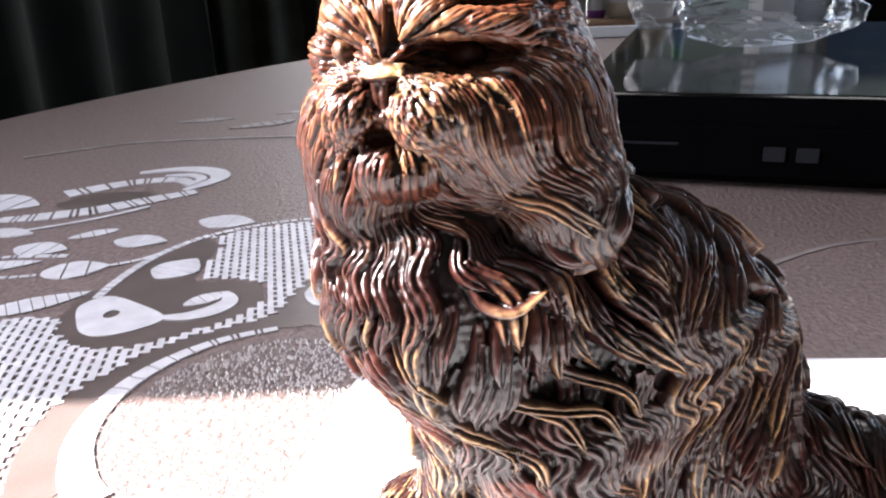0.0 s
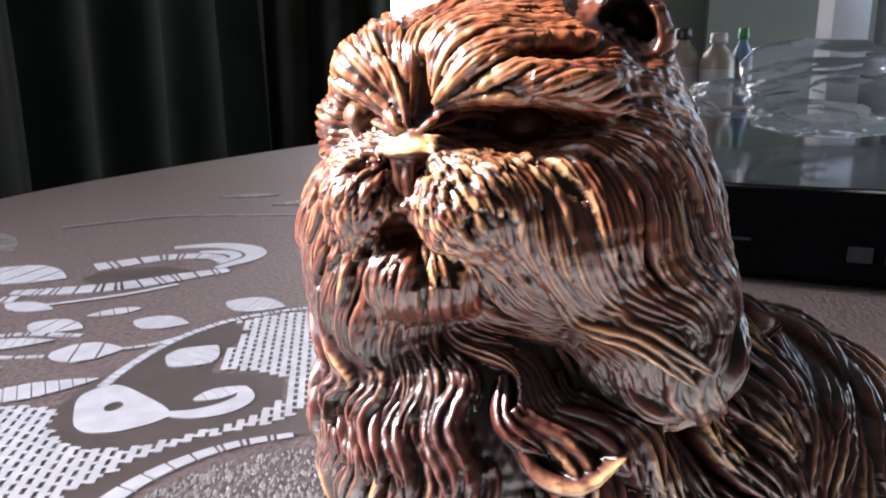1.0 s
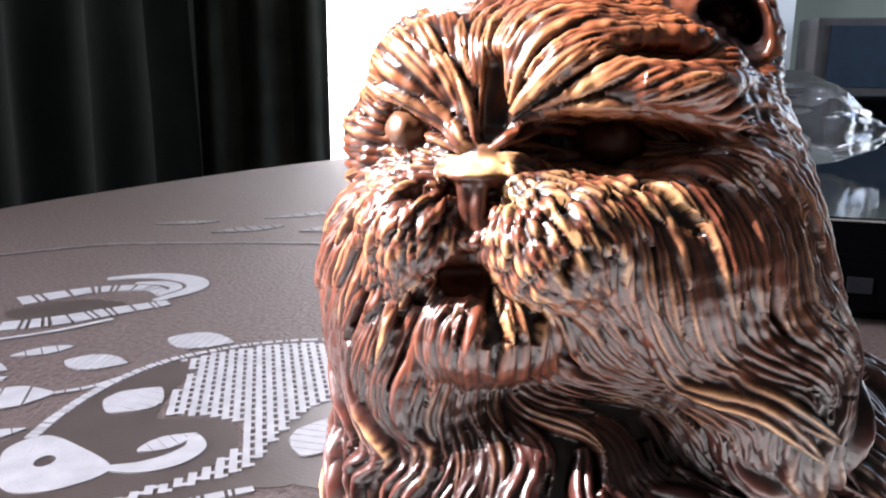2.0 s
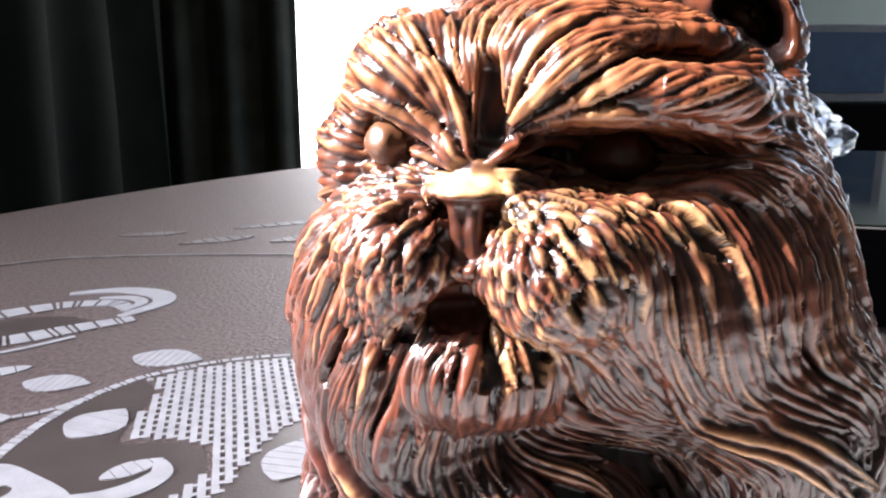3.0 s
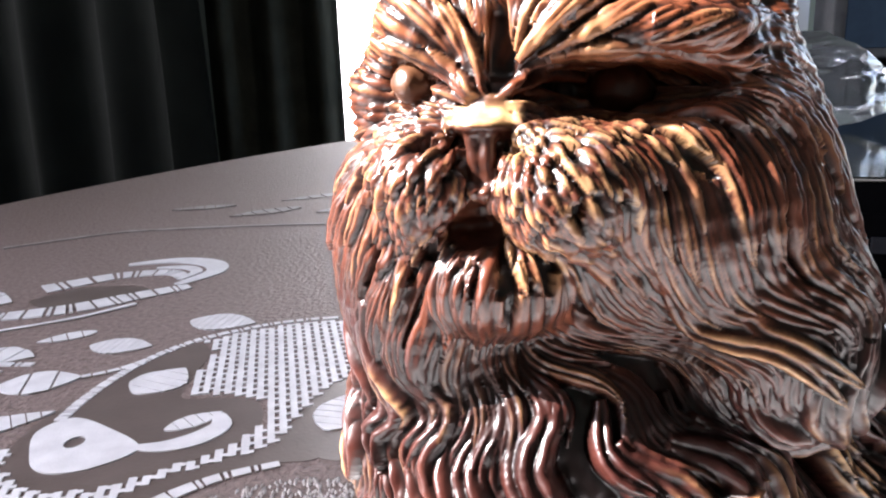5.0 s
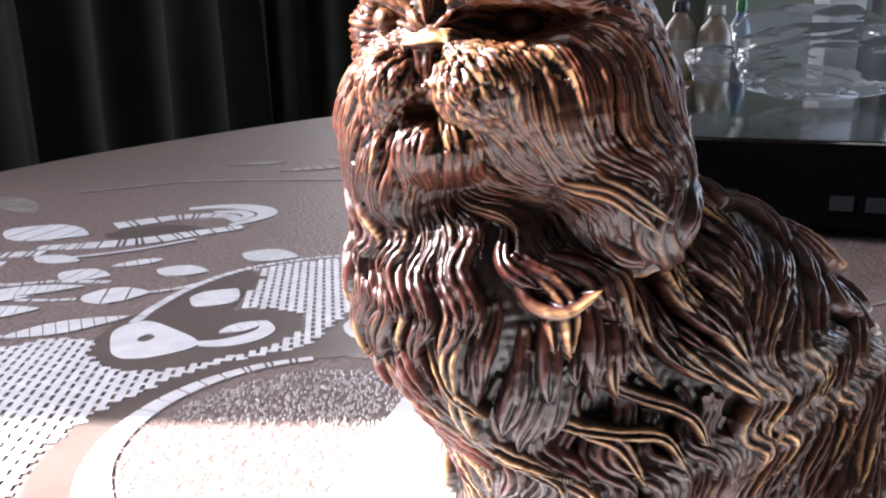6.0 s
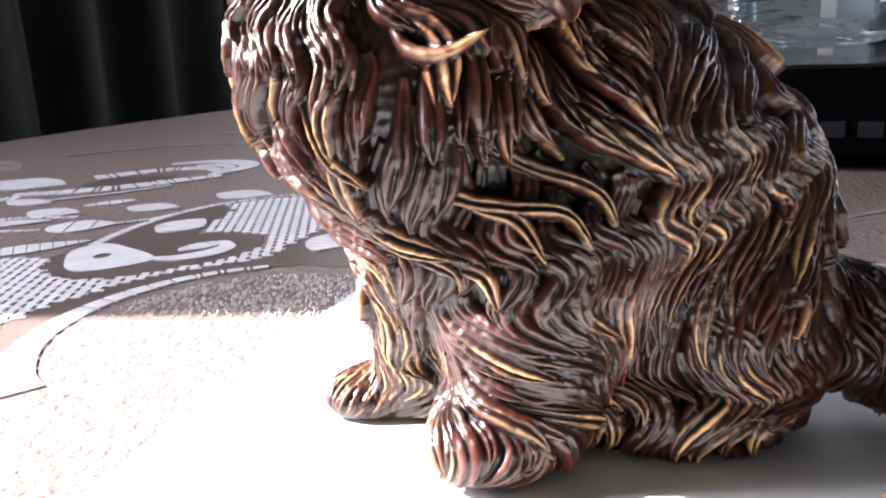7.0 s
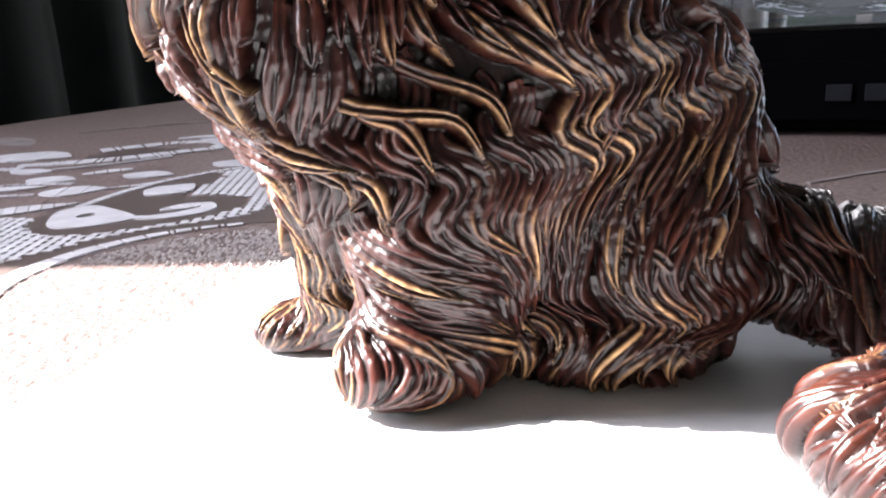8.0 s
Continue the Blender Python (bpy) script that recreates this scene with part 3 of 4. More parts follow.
def figure_distance(p):
    """The smooth body of the seated figurine, without its carved hair."""
    # trunk, rump and haunch
    d = ellipsoid(p, (0.094, 0.266, 0.064), (0.037, 0.033, 0.060), -10)
    d = smin(d, ellipsoid(p, (0.133, 0.286, 0.049), (0.041, 0.034, 0.051), -20), 0.018)
    d = smin(d, ellipsoid(p, (0.110, 0.275, 0.080), (0.036, 0.033, 0.034), -20), 0.02)
    d = smin(d, ellipsoid(p, (0.137, 0.264, 0.030), (0.031, 0.020, 0.029), -15), 0.010)
    d = smin(d, ellipsoid(p, (0.120, 0.256, 0.010), (0.024, 0.013, 0.010), -10), 0.008)
    d = smin(d, ellipsoid(p, (0.140, 0.257, 0.009), (0.020, 0.014, 0.009), -10), 0.007)
    # chest with its bib
    d = smin(d, ellipsoid(p, (0.064, 0.249, 0.092), (0.033, 0.030, 0.032), -17), 0.014)
    d = smin(d, ellipsoid(p, (0.056, 0.243, 0.106), (0.027, 0.022, 0.026), -17), 0.010)
    d = smin(d, ellipsoid(p, (0.079, 0.253, 0.066), (0.025, 0.025, 0.028), -17), 0.012)
    # front legs and paws
    d = smin(d, capsule(p, (0.092, 0.243, 0.052), (0.088, 0.243, 0.016), 0.019, 0.015), 0.012)
    d = smin(d, ellipsoid(p, (0.086, 0.2375, 0.010), (0.0190, 0.0150, 0.0115), 40), 0.007)
    d = smin(d, capsule(p, (0.066, 0.262, 0.052), (0.061, 0.270, 0.010), 0.016, 0.0135), 0.008)
    d = smin(d, ellipsoid(p, (0.0465, 0.2695, 0.0055), (0.0145, 0.0115, 0.0062), 40), 0.006)
    # tail: out behind, round to the front, thick at the end
    d = smin(d, capsule(p, (0.165, 0.275, 0.028), (0.200, 0.262, 0.022), 0.015, 0.014), 0.008)
    d = smin(d, capsule(p, (0.200, 0.262, 0.022), (0.202, 0.230, 0.012), 0.014, 0.012), 0.008)
    d = smin(d, ellipsoid(p, (0.193, 0.200, 0.011), (0.024, 0.030, 0.0125), 8), 0.008)
    # head
    hy = HEAD_YAW
    h = ellipsoid(p, head_point(-0.002, -0.002, 0.000), (0.0345, 0.031, 0.0330), hy)
    h = smin(h, ellipsoid(p, head_point(-0.0035, 0.001, 0.0155), (0.0265, 0.026, 0.0130), hy), 0.010)
    for s in (-1, 1):
        h = smin(h, ellipsoid(p, head_point(0.001 + s * 0.0225, 0.003 - 0.006 * s, -0.018), (0.0135, 0.022, 0.0235), hy), 0.010)
    # jowl and the mane that hangs from the cheek
    h = smin(h, ellipsoid(p, head_point(-0.0272, 0.0120, -0.0165), (0.0095, 0.0120, 0.0125), hy), 0.008)
    h = smin(h, ellipsoid(p, head_point(0.0290, 0.0040, -0.0250), (0.0115, 0.0135, 0.0135), hy), 0.008)
    # swollen whisker pads
    h = smin(h, ellipsoid(p, head_point(MID - 0.0085, 0.0225, -0.0015), (0.0095, 0.0130, 0.0090), hy), 0.004)
    h = smin(h, ellipsoid(p, head_point(MID + 0.0100, 0.0240, -0.0015), (0.0105, 0.0130, 0.0090), hy), 0.004)
    h = smin(h, ellipsoid(p, head_point(MID - 0.0160, 0.0135, -0.0070), (0.0110, 0.0140, 0.0120), hy), 0.006)
    h = smin(h, ellipsoid(p, head_point(MID + 0.0225, 0.0115, -0.0060), (0.0145, 0.0150, 0.0120), hy), 0.006)
    # brows
    h = smin(h, ellipsoid(p, head_point(MID - 0.0185, 0.0100, 0.0100), (0.0075, 0.0120, 0.0085), hy), 0.004)
    h = smin(h, ellipsoid(p, head_point(MID - 0.0095, 0.0195, 0.0195), (0.0090, 0.0085, 0.0070), hy), 0.006)
    h = smin(h, ellipsoid(p, head_point(MID + 0.0075, 0.0205, 0.0205), (0.0080, 0.0085, 0.0075), hy), 0.006)
    h = smin(h, ellipsoid(p, head_point(MID + 0.0190, 0.0185, 0.0185), (0.0105, 0.0085, 0.0055), hy), 0.006)
    # eye hollows below the brows, and the fold above the shaded one
    h = -smin(-h, ellipsoid(p, head_point(MID + 0.0190, 0.0330, 0.0108), (0.0170, 0.0200, 0.0056), hy - 14), 0.002)
    h = -smin(-h, ellipsoid(p, head_point(MID - 0.0128, 0.0320, 0.0122), (0.0058, 0.0110, 0.0036), hy + 14), 0.002)
    h = -smin(-h, ellipsoid(p, head_point(MID + 0.0255, 0.0260, 0.0222), (0.0095, 0.0090, 0.0022), hy - 14), 0.002)
    # bridge, chin, and the mouth like a low tent
    h = smin(h, ellipsoid(p, head_point(MID, 0.0225, 0.0090), (0.0052, 0.0070, 0.0080), hy), 0.004)
    h = smin(h, ellipsoid(p, head_point(MID, 0.0235, -0.0148), (0.0105, 0.0115, 0.0070), hy), 0.004)
    h = -smin(-h, ellipsoid(p, head_point(MID - 0.0022, 0.0370, -0.0066), (0.0060, 0.0090, 0.0022), hy), 0.002)
    h = -smin(-h, ellipsoid(p, head_point(MID - 0.0012, 0.0370, -0.0044), (0.0032, 0.0080, 0.0022), hy), 0.002)
    h = -smin(-h, capsule(p, head_point(MID, 0.0360, 0.002), head_point(MID, 0.0365, -0.004), 0.0012, 0.0020), 0.0015)
    # nose: a wide flat top, a narrow stem and a nostril on each side
    for s in (-1, 1):
        h = -smin(-h, ellipsoid(p, head_point(MID - 0.0006 + s * 0.0033, 0.0345, 0.0042), (0.0024, 0.0052, 0.0022), hy), 0.001)
    h = smin(h, ellipsoid(p, head_point(MID - 0.0006, 0.0292, 0.0070), (0.0047, 0.0048, 0.0015), hy), 0.0016)
    for s in (-1, 1):
        h = smin(h, capsule(p, head_point(MID - 0.0006 + s * 0.0010, 0.0315, 0.0060), head_point(MID - 0.0006 + s * 0.0007, 0.0318, -0.0010), 0.0012, 0.0008), 0.0006)
    # brow furrow
    h = -smin(-h, capsule(p, head_point(MID + 0.0012, 0.0300, 0.0145), head_point(MID + 0.0008, 0.0285, 0.0205), 0.0017, 0.0013), 0.002)
    # ears: small shells, open to the side
    for s, u, w in ((-1, -0.0262, 0.0212), (1, 0.0190, 0.0258)):
        ear = ellipsoid(p, head_point(u, 0.003, w - 0.001), (0.0086, 0.0056, 0.0094), hy - 10)
        if s > 0:
            ear = -smin(-ear, ellipsoid(p, head_point(u + 0.0010, 0.0075, w - 0.0004), (0.0058, 0.0105, 0.0066), hy + 6), 0.001)
        h = smin(h, ear, 0.003)
    # eyeballs
    h = np.minimum(h, ellipsoid(p, head_point(MID - 0.0125, 0.0240, 0.0122), (0.0031, 0.0034, 0.0029), hy))
    h = np.minimum(h, ellipsoid(p, head_point(MID + 0.0145, 0.0155, 0.0105), (0.0046, 0.0046, 0.0040), hy))
    d = smin(d, h, 0.006)
    # flat underside
    return np.maximum(d, 0.0005 - p[:, 2])


def normals_at(p, e=0.0005):
    ways = np.array(((1, 1, 1), (1, -1, -1), (-1, 1, -1), (-1, -1, 1)), float)
    g = sum(figure_distance(p + e * a)[:, None] * a for a in ways)
    return g / (np.linalg.norm(g, axis=1, keepdims=True) + 1e-12)


def settle(p, rounds=2):
    for _ in range(rounds):
        p = p - normals_at(p) * figure_distance(p)[:, None]
    return p


def net(low, high, step):
    """A quad mesh of the body's surface, one vertex in each cell that the surface crosses."""
    n = [int((b - a) / step) + 1 for a, b in zip(low, high)]
    ax = [low[k] + step * np.arange(n[k]) for k in range(3)]
    f = np.empty(n)
    yy, zz = np.meshgrid(ax[1], ax[2], indexing="ij")
    for i in range(0, n[0], 16):
        xs = ax[0][i:i + 16]
        pts = np.stack([np.repeat(xs, yy.size), np.tile(yy.ravel(), len(xs)), np.tile(zz.ravel(), len(xs))], 1)
        f[i:i + 16] = figure_distance(pts).reshape(len(xs), n[1], n[2])
    inside = f < 0
    corners = [inside[i:n[0] - 1 + i, j:n[1] - 1 + j, k:n[2] - 1 + k] for i in (0, 1) for j in (0, 1) for k in (0, 1)]
    count = sum(c.astype(int) for c in corners)
    active = (count > 0) & (count < 8)
    index = -np.ones(active.shape, int)
    cells = np.argwhere(active)
    index[active] = np.arange(len(cells))
    verts = np.array(low) + step * (cells + 0.5)
    quads = []
    for axis in range(3):
        o1, o2 = (axis + 1) % 3, (axis + 2) % 3
        a = np.moveaxis(inside, (axis, o1, o2), (0, 1, 2))
        ind = np.moveaxis(index, (axis, o1, o2), (0, 1, 2))
        s0, s1 = a[:-1, 1:-1, 1:-1], a[1:, 1:-1, 1:-1]
        for sign in (0, 1):
            e = np.argwhere((s0 & ~s1) if sign == 0 else (~s0 & s1))
            i, j, k = e[:, 0], e[:, 1] + 1, e[:, 2] + 1
            q = np.stack([ind[i, j - 1, k - 1], ind[i, j, k - 1], ind[i, j, k], ind[i, j - 1, k]], 1)
            quads.append(q if sign == 0 else q[:, ::-1])
    return verts, np.concatenate(quads)


def split_quads(v, q):
    """Each quad becomes four."""
    e = np.stack([q, np.roll(q, -1, 1)], 2).reshape(-1, 2)
    key = np.sort(e, 1)
    flat = key[:, 0].astype(np.int64) * len(v) + key[:, 1]
    uniq, inv = np.unique(flat, return_inverse=True)
    mid = 0.5 * (v[uniq // len(v)] + v[uniq % len(v)])
    m = (len(v) + inv).reshape(-1, 4)
    c = len(v) + len(uniq) + np.arange(len(q))
    out = np.concatenate([np.stack([q[:, i], m[:, i], c, m[:, (i + 3) % 4]], 1) for i in range(4)])
    return np.concatenate([v, mid, v[q].mean(1)]), out


STEP = 0.0011
skin, quads = net((0.0, 0.17, -0.003), (0.235, 0.345, 0.200), STEP)
skin = settle(skin, 3)
skin, quads = split_quads(skin, quads)
skin = settle(skin, 1)
skin_n = normals_at(skin)
both, quads = split_quads(np.concatenate([skin, skin_n], 1), quads)
skin, skin_n = both[:, :3], both[:, 3:] / np.linalg.norm(both[:, 3:], axis=1, keepdims=True)


# -- carved hair: locks that run over the body along a flow and lie over one another --
def head_coords(p):
    q = p - HEAD
    return q @ HR, q @ HF, q[:, 2]


def soft_step(x, a, b):
    t = np.clip((x - a) / (b - a), 0, 1)
    return t * t * (3 - 2 * t)


def head_share(p):
    """1 on the head, 0 on the body."""
    u, v, w = head_coords(p)
    r = np.sqrt((u / 0.047) ** 2 + ((v - 0.002) / 0.048) ** 2 + ((w - 0.004) / 0.040) ** 2)
    return soft_step(-r, -1.06, -0.94)


def wobble(p, k, seed):
    """A smooth field between about -1 and 1."""
    rs = np.random.RandomState(seed)
    out = np.zeros(len(p))
    for _ in range(5):
        d = rs.normal(size=3)
        out += np.sin(p @ (d / np.linalg.norm(d)) * k * rs.uniform(0.6, 1.5) + rs.uniform(0, 6.3))
    return out / 2.6


def flow(p):
    """The way in which the hair lies."""
    u, v, w = head_coords(p)
    hs = head_share(p)[:, None]
    nose = head_point(MID, 0.030, 0.009)
    face = p - nose
    face /= np.linalg.norm(face, axis=1, keepdims=True) + 1e-9
    # whiskers and cheeks hang; on the shaded side they are swept outwards
    low = soft_step(-w, -0.010, 0.004)[:, None]
    sweep = soft_step(u, MID, MID + 0.012)[:, None] * (0.80 + 0.65 * soft_step(-w, 0.012, 0.030)[:, None])
    face = face * (1.0 - 0.55 * low) + low * (np.array((0, 0, -1.0)) + sweep * HR)
    # the crown is combed up, to the sides and back
    crown = soft_step(w, 0.014, 0.026)[:, None]
    side = np.tanh((u - MID) / 0.008)[:, None] * HR
    face = face + crown * (0.55 * side - 0.5 * HF)
    body = np.zeros_like(p) + np.array((0.38, 0.0, -1.0))
    back = soft_step(p[:, 0], 0.105, 0.135)[:, None]
    body = body + back * np.array((-0.22, -0.05, 0.0))
    throat = soft_step(p[:, 2], 0.088, 0.100)[:, None] * soft_step(-p[:, 0], -0.075, -0.055)[:, None]
    body = body - throat * np.array((0.38, 0.0, 0.0))
    # paws: forward over the toes
    foot = soft_step(-p[:, 2], -0.022, -0.008)[:, None] * soft_step(-p[:, 0], -0.10, -0.09)[:, None]
    body = body * (1 - 0.7 * foot) + foot * np.array((-0.75, -0.75, -0.35))
    tail = soft_step(p[:, 0], 0.178, 0.19)[:, None]
    body = body * (1 - tail) + tail * np.array((-0.25, -0.9, -0.35))
    return hs * face + (1 - hs) * body


def hair_kind(p):
    """Half width, length, height, waviness and count of strands of the locks at p."""
    u, v, w = head_coords(p)
    hs = head_share(p)
    muzzle = hs * soft_step(v, 0.018, 0.025) * soft_step(-w, -0.013, -0.009) * soft_step(w, -0.012, -0.006) * soft_step(-np.abs(u - MID), -0.021, -0.014)
    crown = hs * soft_step(w, 0.008, 0.014)
    foot = soft_step(-p[:, 2], -0.024, -0.016) * soft_step(-p[:, 0], -0.112, -0.102)
    far_leg = soft_step(-p[:, 0], -0.078, -0.070) * soft_step(-p[:, 2], -0.052, -0.042)
    foot = np.maximum(foot, far_leg)
    bib = (1 - hs) * soft_step(p[:, 2], 0.085, 0.10) * soft_step(-p[:, 0], -0.115, -0.10)

    def mix(body, paw, cheek, top, pad, front):
        x = (body * (1 - bib) + front * bib) * (1 - foot) + paw * foot
        x = x * (1 - hs) + (cheek * (1 - crown) + top * crown) * hs
        return x * (1 - muzzle) + pad * muzzle

    tail = soft_step(p[:, 0], 0.174, 0.184)
    brush = lambda x, y: x * (1 - tail) + y * tail
    return (mix(brush(0.0033, 0.0017), 0.0009, 0.0013, 0.0009, 0.00058, 0.0024), mix(brush(0.030, 0.022), 0.014, 0.022, 0.013, 0.0040, 0.020),
            mix(brush(0.0050, 0.0028), 0.0013, 0.0019, 0.0012, 0.0013, 0.0058), mix(brush(0.70, 0.20), 0.12, 0.30, 0.16, 0.10, 0.45), mix(1.7, 1.0, 2.2, 1.7, 1.0, 1.5))


rs = np.random.RandomState(11)
CELL_AREA = (STEP / 4) ** 2
kind_w, kind_l, kind_h = hair_kind(skin)[:3]
share = CELL_AREA / (1.5 * kind_w * kind_l)
seeds = skin[rs.choice(len(skin), int(2.7 * share.sum()), p=share / share.sum())]
hw, hl, hh, hc, hn = hair_kind(seeds)
vary = rs.uniform(0.7, 1.35, (3, len(seeds)))
hw, hl, hh = hw * vary[0], hl * vary[1], hh * (0.5 + 0.5 * vary[2])
hn = np.maximum(1 + (hw > 0.0018) + (hw > 0.0038), np.floor(hn * (0.6 + 0.4 * vary[0]) + rs.uniform(0, 1, len(seeds))))
PTS = 22
trail, trail_n = [], []
pos = settle(seeds, 1)
phase = rs.uniform(-0.30, 0.30, len(seeds))
swing = 0.30 * wobble(seeds, 60.0, 9)
for i in range(PTS):
    nrm = normals_at(pos)
    trail.append(pos)
    trail_n.append(nrm)
    d = flow(pos)
    d -= (d * nrm).sum(1, keepdims=True) * nrm
    d /= np.linalg.norm(d, axis=1, keepdims=True) + 1e-9
    wave = -2 * math.pi * pos[:, 2] / 0.036 + 2.8 * wobble(pos, 80.0, 4) + phase
    a = hc * 1.25 * np.sin(wave) + swing * (hc > 0.15)
    c = np.cross(nrm, d)
    pos = pos + (d * np.cos(a)[:, None] + c * np.sin(a)[:, None]) * (hl / (PTS - 1))[:, None]
    pos = pos - normals_at(pos) * figure_distance(pos)[:, None]
trail, trail_n = np.stack(trail, 1), np.stack(trail_n, 1)
gilded = soft_step(vary[1], 1.06, 1.22) * (0.35 + 0.70 * soft_step(vary[2], 0.8, 1.2)) * (1 - 0.60 * head_share(seeds))
marked = itertools.count()


def big_lock(width, height, strands, *way):
    """Turns the next lock into a thick gilded one along a smooth line over the body."""
    i = next(marked)
    pts = [np.array(q) for q in way]
    line = []
    for t in np.linspace(0, len(pts) - 1, PTS):
        k = min(int(t), len(pts) - 2)
        t = t - k
        a, b, c, d = pts[max(k - 1, 0)], pts[k], pts[k + 1], pts[min(k + 2, len(pts) - 1)]
        line.append(0.5 * (2 * b + (c - a) * t + (2 * a - 5 * b + 4 * c - d) * t * t + (3 * b - a - 3 * c + d) * t ** 3))
    trail[i] = settle(np.array(line), 4)
    trail_n[i] = normals_at(trail[i])
    hw[i], hh[i], hn[i], hl[i], vary[:, i] = width, height, strands, np.linalg.norm(np.diff(trail[i], axis=0), axis=1).sum(), (1.3, 1.34, 1.3)
    gilded[i] = 0.75


# locks that stand out
big_lock(0.0018, 0.0070, 1, (0.0665, 0.219, 0.1085), (0.070, 0.218, 0.1035), (0.076, 0.2185, 0.1025), (0.0835, 0.2225, 0.1065))
big_lock(0.0020, 0.0055, 1, (0.088, 0.220, 0.1040), (0.095, 0.224, 0.1065), (0.102, 0.228, 0.1120))
big_lock(0.0024, 0.0056, 2, (0.0829, 0.2234, 0.0917), (0.0753, 0.2205, 0.0866), (0.0756, 0.2232, 0.0763), (0.0879, 0.2258, 0.0704), (0.0995, 0.2281, 0.0673), (0.1044, 0.2279, 0.0594))
big_lock(0.0024, 0.0056, 2, (0.0843, 0.2247, 0.0839), (0.0950, 0.2292, 0.0774), (0.1064, 0.2322, 0.0720), (0.1096, 0.2322, 0.0641))
big_lock(0.0024, 0.0052, 2, (0.1340, 0.2450, 0.0451), (0.1372, 0.2439, 0.0379), (0.1443, 0.2433, 0.0346), (0.1483, 0.2433, 0.0290))
big_lock(0.0019, 0.0048, 1, (0.1508, 0.2490, 0.0507), (0.1533, 0.2471, 0.0444), (0.1564, 0.2470, 0.0403), (0.1540, 0.2447, 0.0335))
big_lock(0.0024, 0.0050, 2, (0.1374, 0.2498, 0.0892), (0.1380, 0.2476, 0.0807), (0.1337, 0.2441, 0.0700), (0.1268, 0.2425, 0.0570))
big_lock(0.0026, 0.0052, 2, (0.0995, 0.2252, 0.0576), (0.1027, 0.2263, 0.0524), (0.1035, 0.2280, 0.0457), (0.1107, 0.2366, 0.0380))
big_lock(0.0019, 0.0036, 2, (0.0691, 0.2170, 0.1440), (0.0756, 0.2233, 0.1317), (0.0866, 0.2201, 0.1282), (0.0955, 0.2231, 0.1207))
big_lock(0.0017, 0.0034, 2, (0.0760, 0.2174, 0.1416), (0.0830, 0.2206, 0.1323), (0.0890, 0.2199, 0.1288), (0.0977, 0.2237, 0.1224))
big_lock(0.0024, 0.0058, 2, (0.0485, 0.2208, 0.1028), (0.0493, 0.2209, 0.0934), (0.0541, 0.2215, 0.0837), (0.0613, 0.2219, 0.0783))
big_lock(0.0024, 0.0054, 2, (0.0750, 0.2256, 0.0667), (0.0778, 0.2256, 0.0593), (0.0847, 0.2239, 0.0558), (0.0875, 0.2240, 0.0490))
big_lock(0.0024, 0.0054, 2, (0.0780, 0.2217, 0.0853), (0.0805, 0.2248, 0.0730), (0.0900, 0.2255, 0.0671), (0.0956, 0.2242, 0.0583))
tang = np.gradient(trail, axis=1)
tang /= np.linalg.norm(tang, axis=2, keepdims=True) + 1e-9
across = np.cross(trail_n, tang)

CELL = 0.003
cell_of = np.floor(skin / CELL).astype(np.int64)
code = (cell_of[:, 0] * 1000 + cell_of[:, 1] + 200) * 1000 + cell_of[:, 2] + 200
order = np.argsort(code, kind="stable")
keys, first = np.unique(code[order], return_index=True)
last = np.append(first[1:], len(order))
bucket = {int(k): order[a:b] for k, a, b in zip(keys, first, last)}

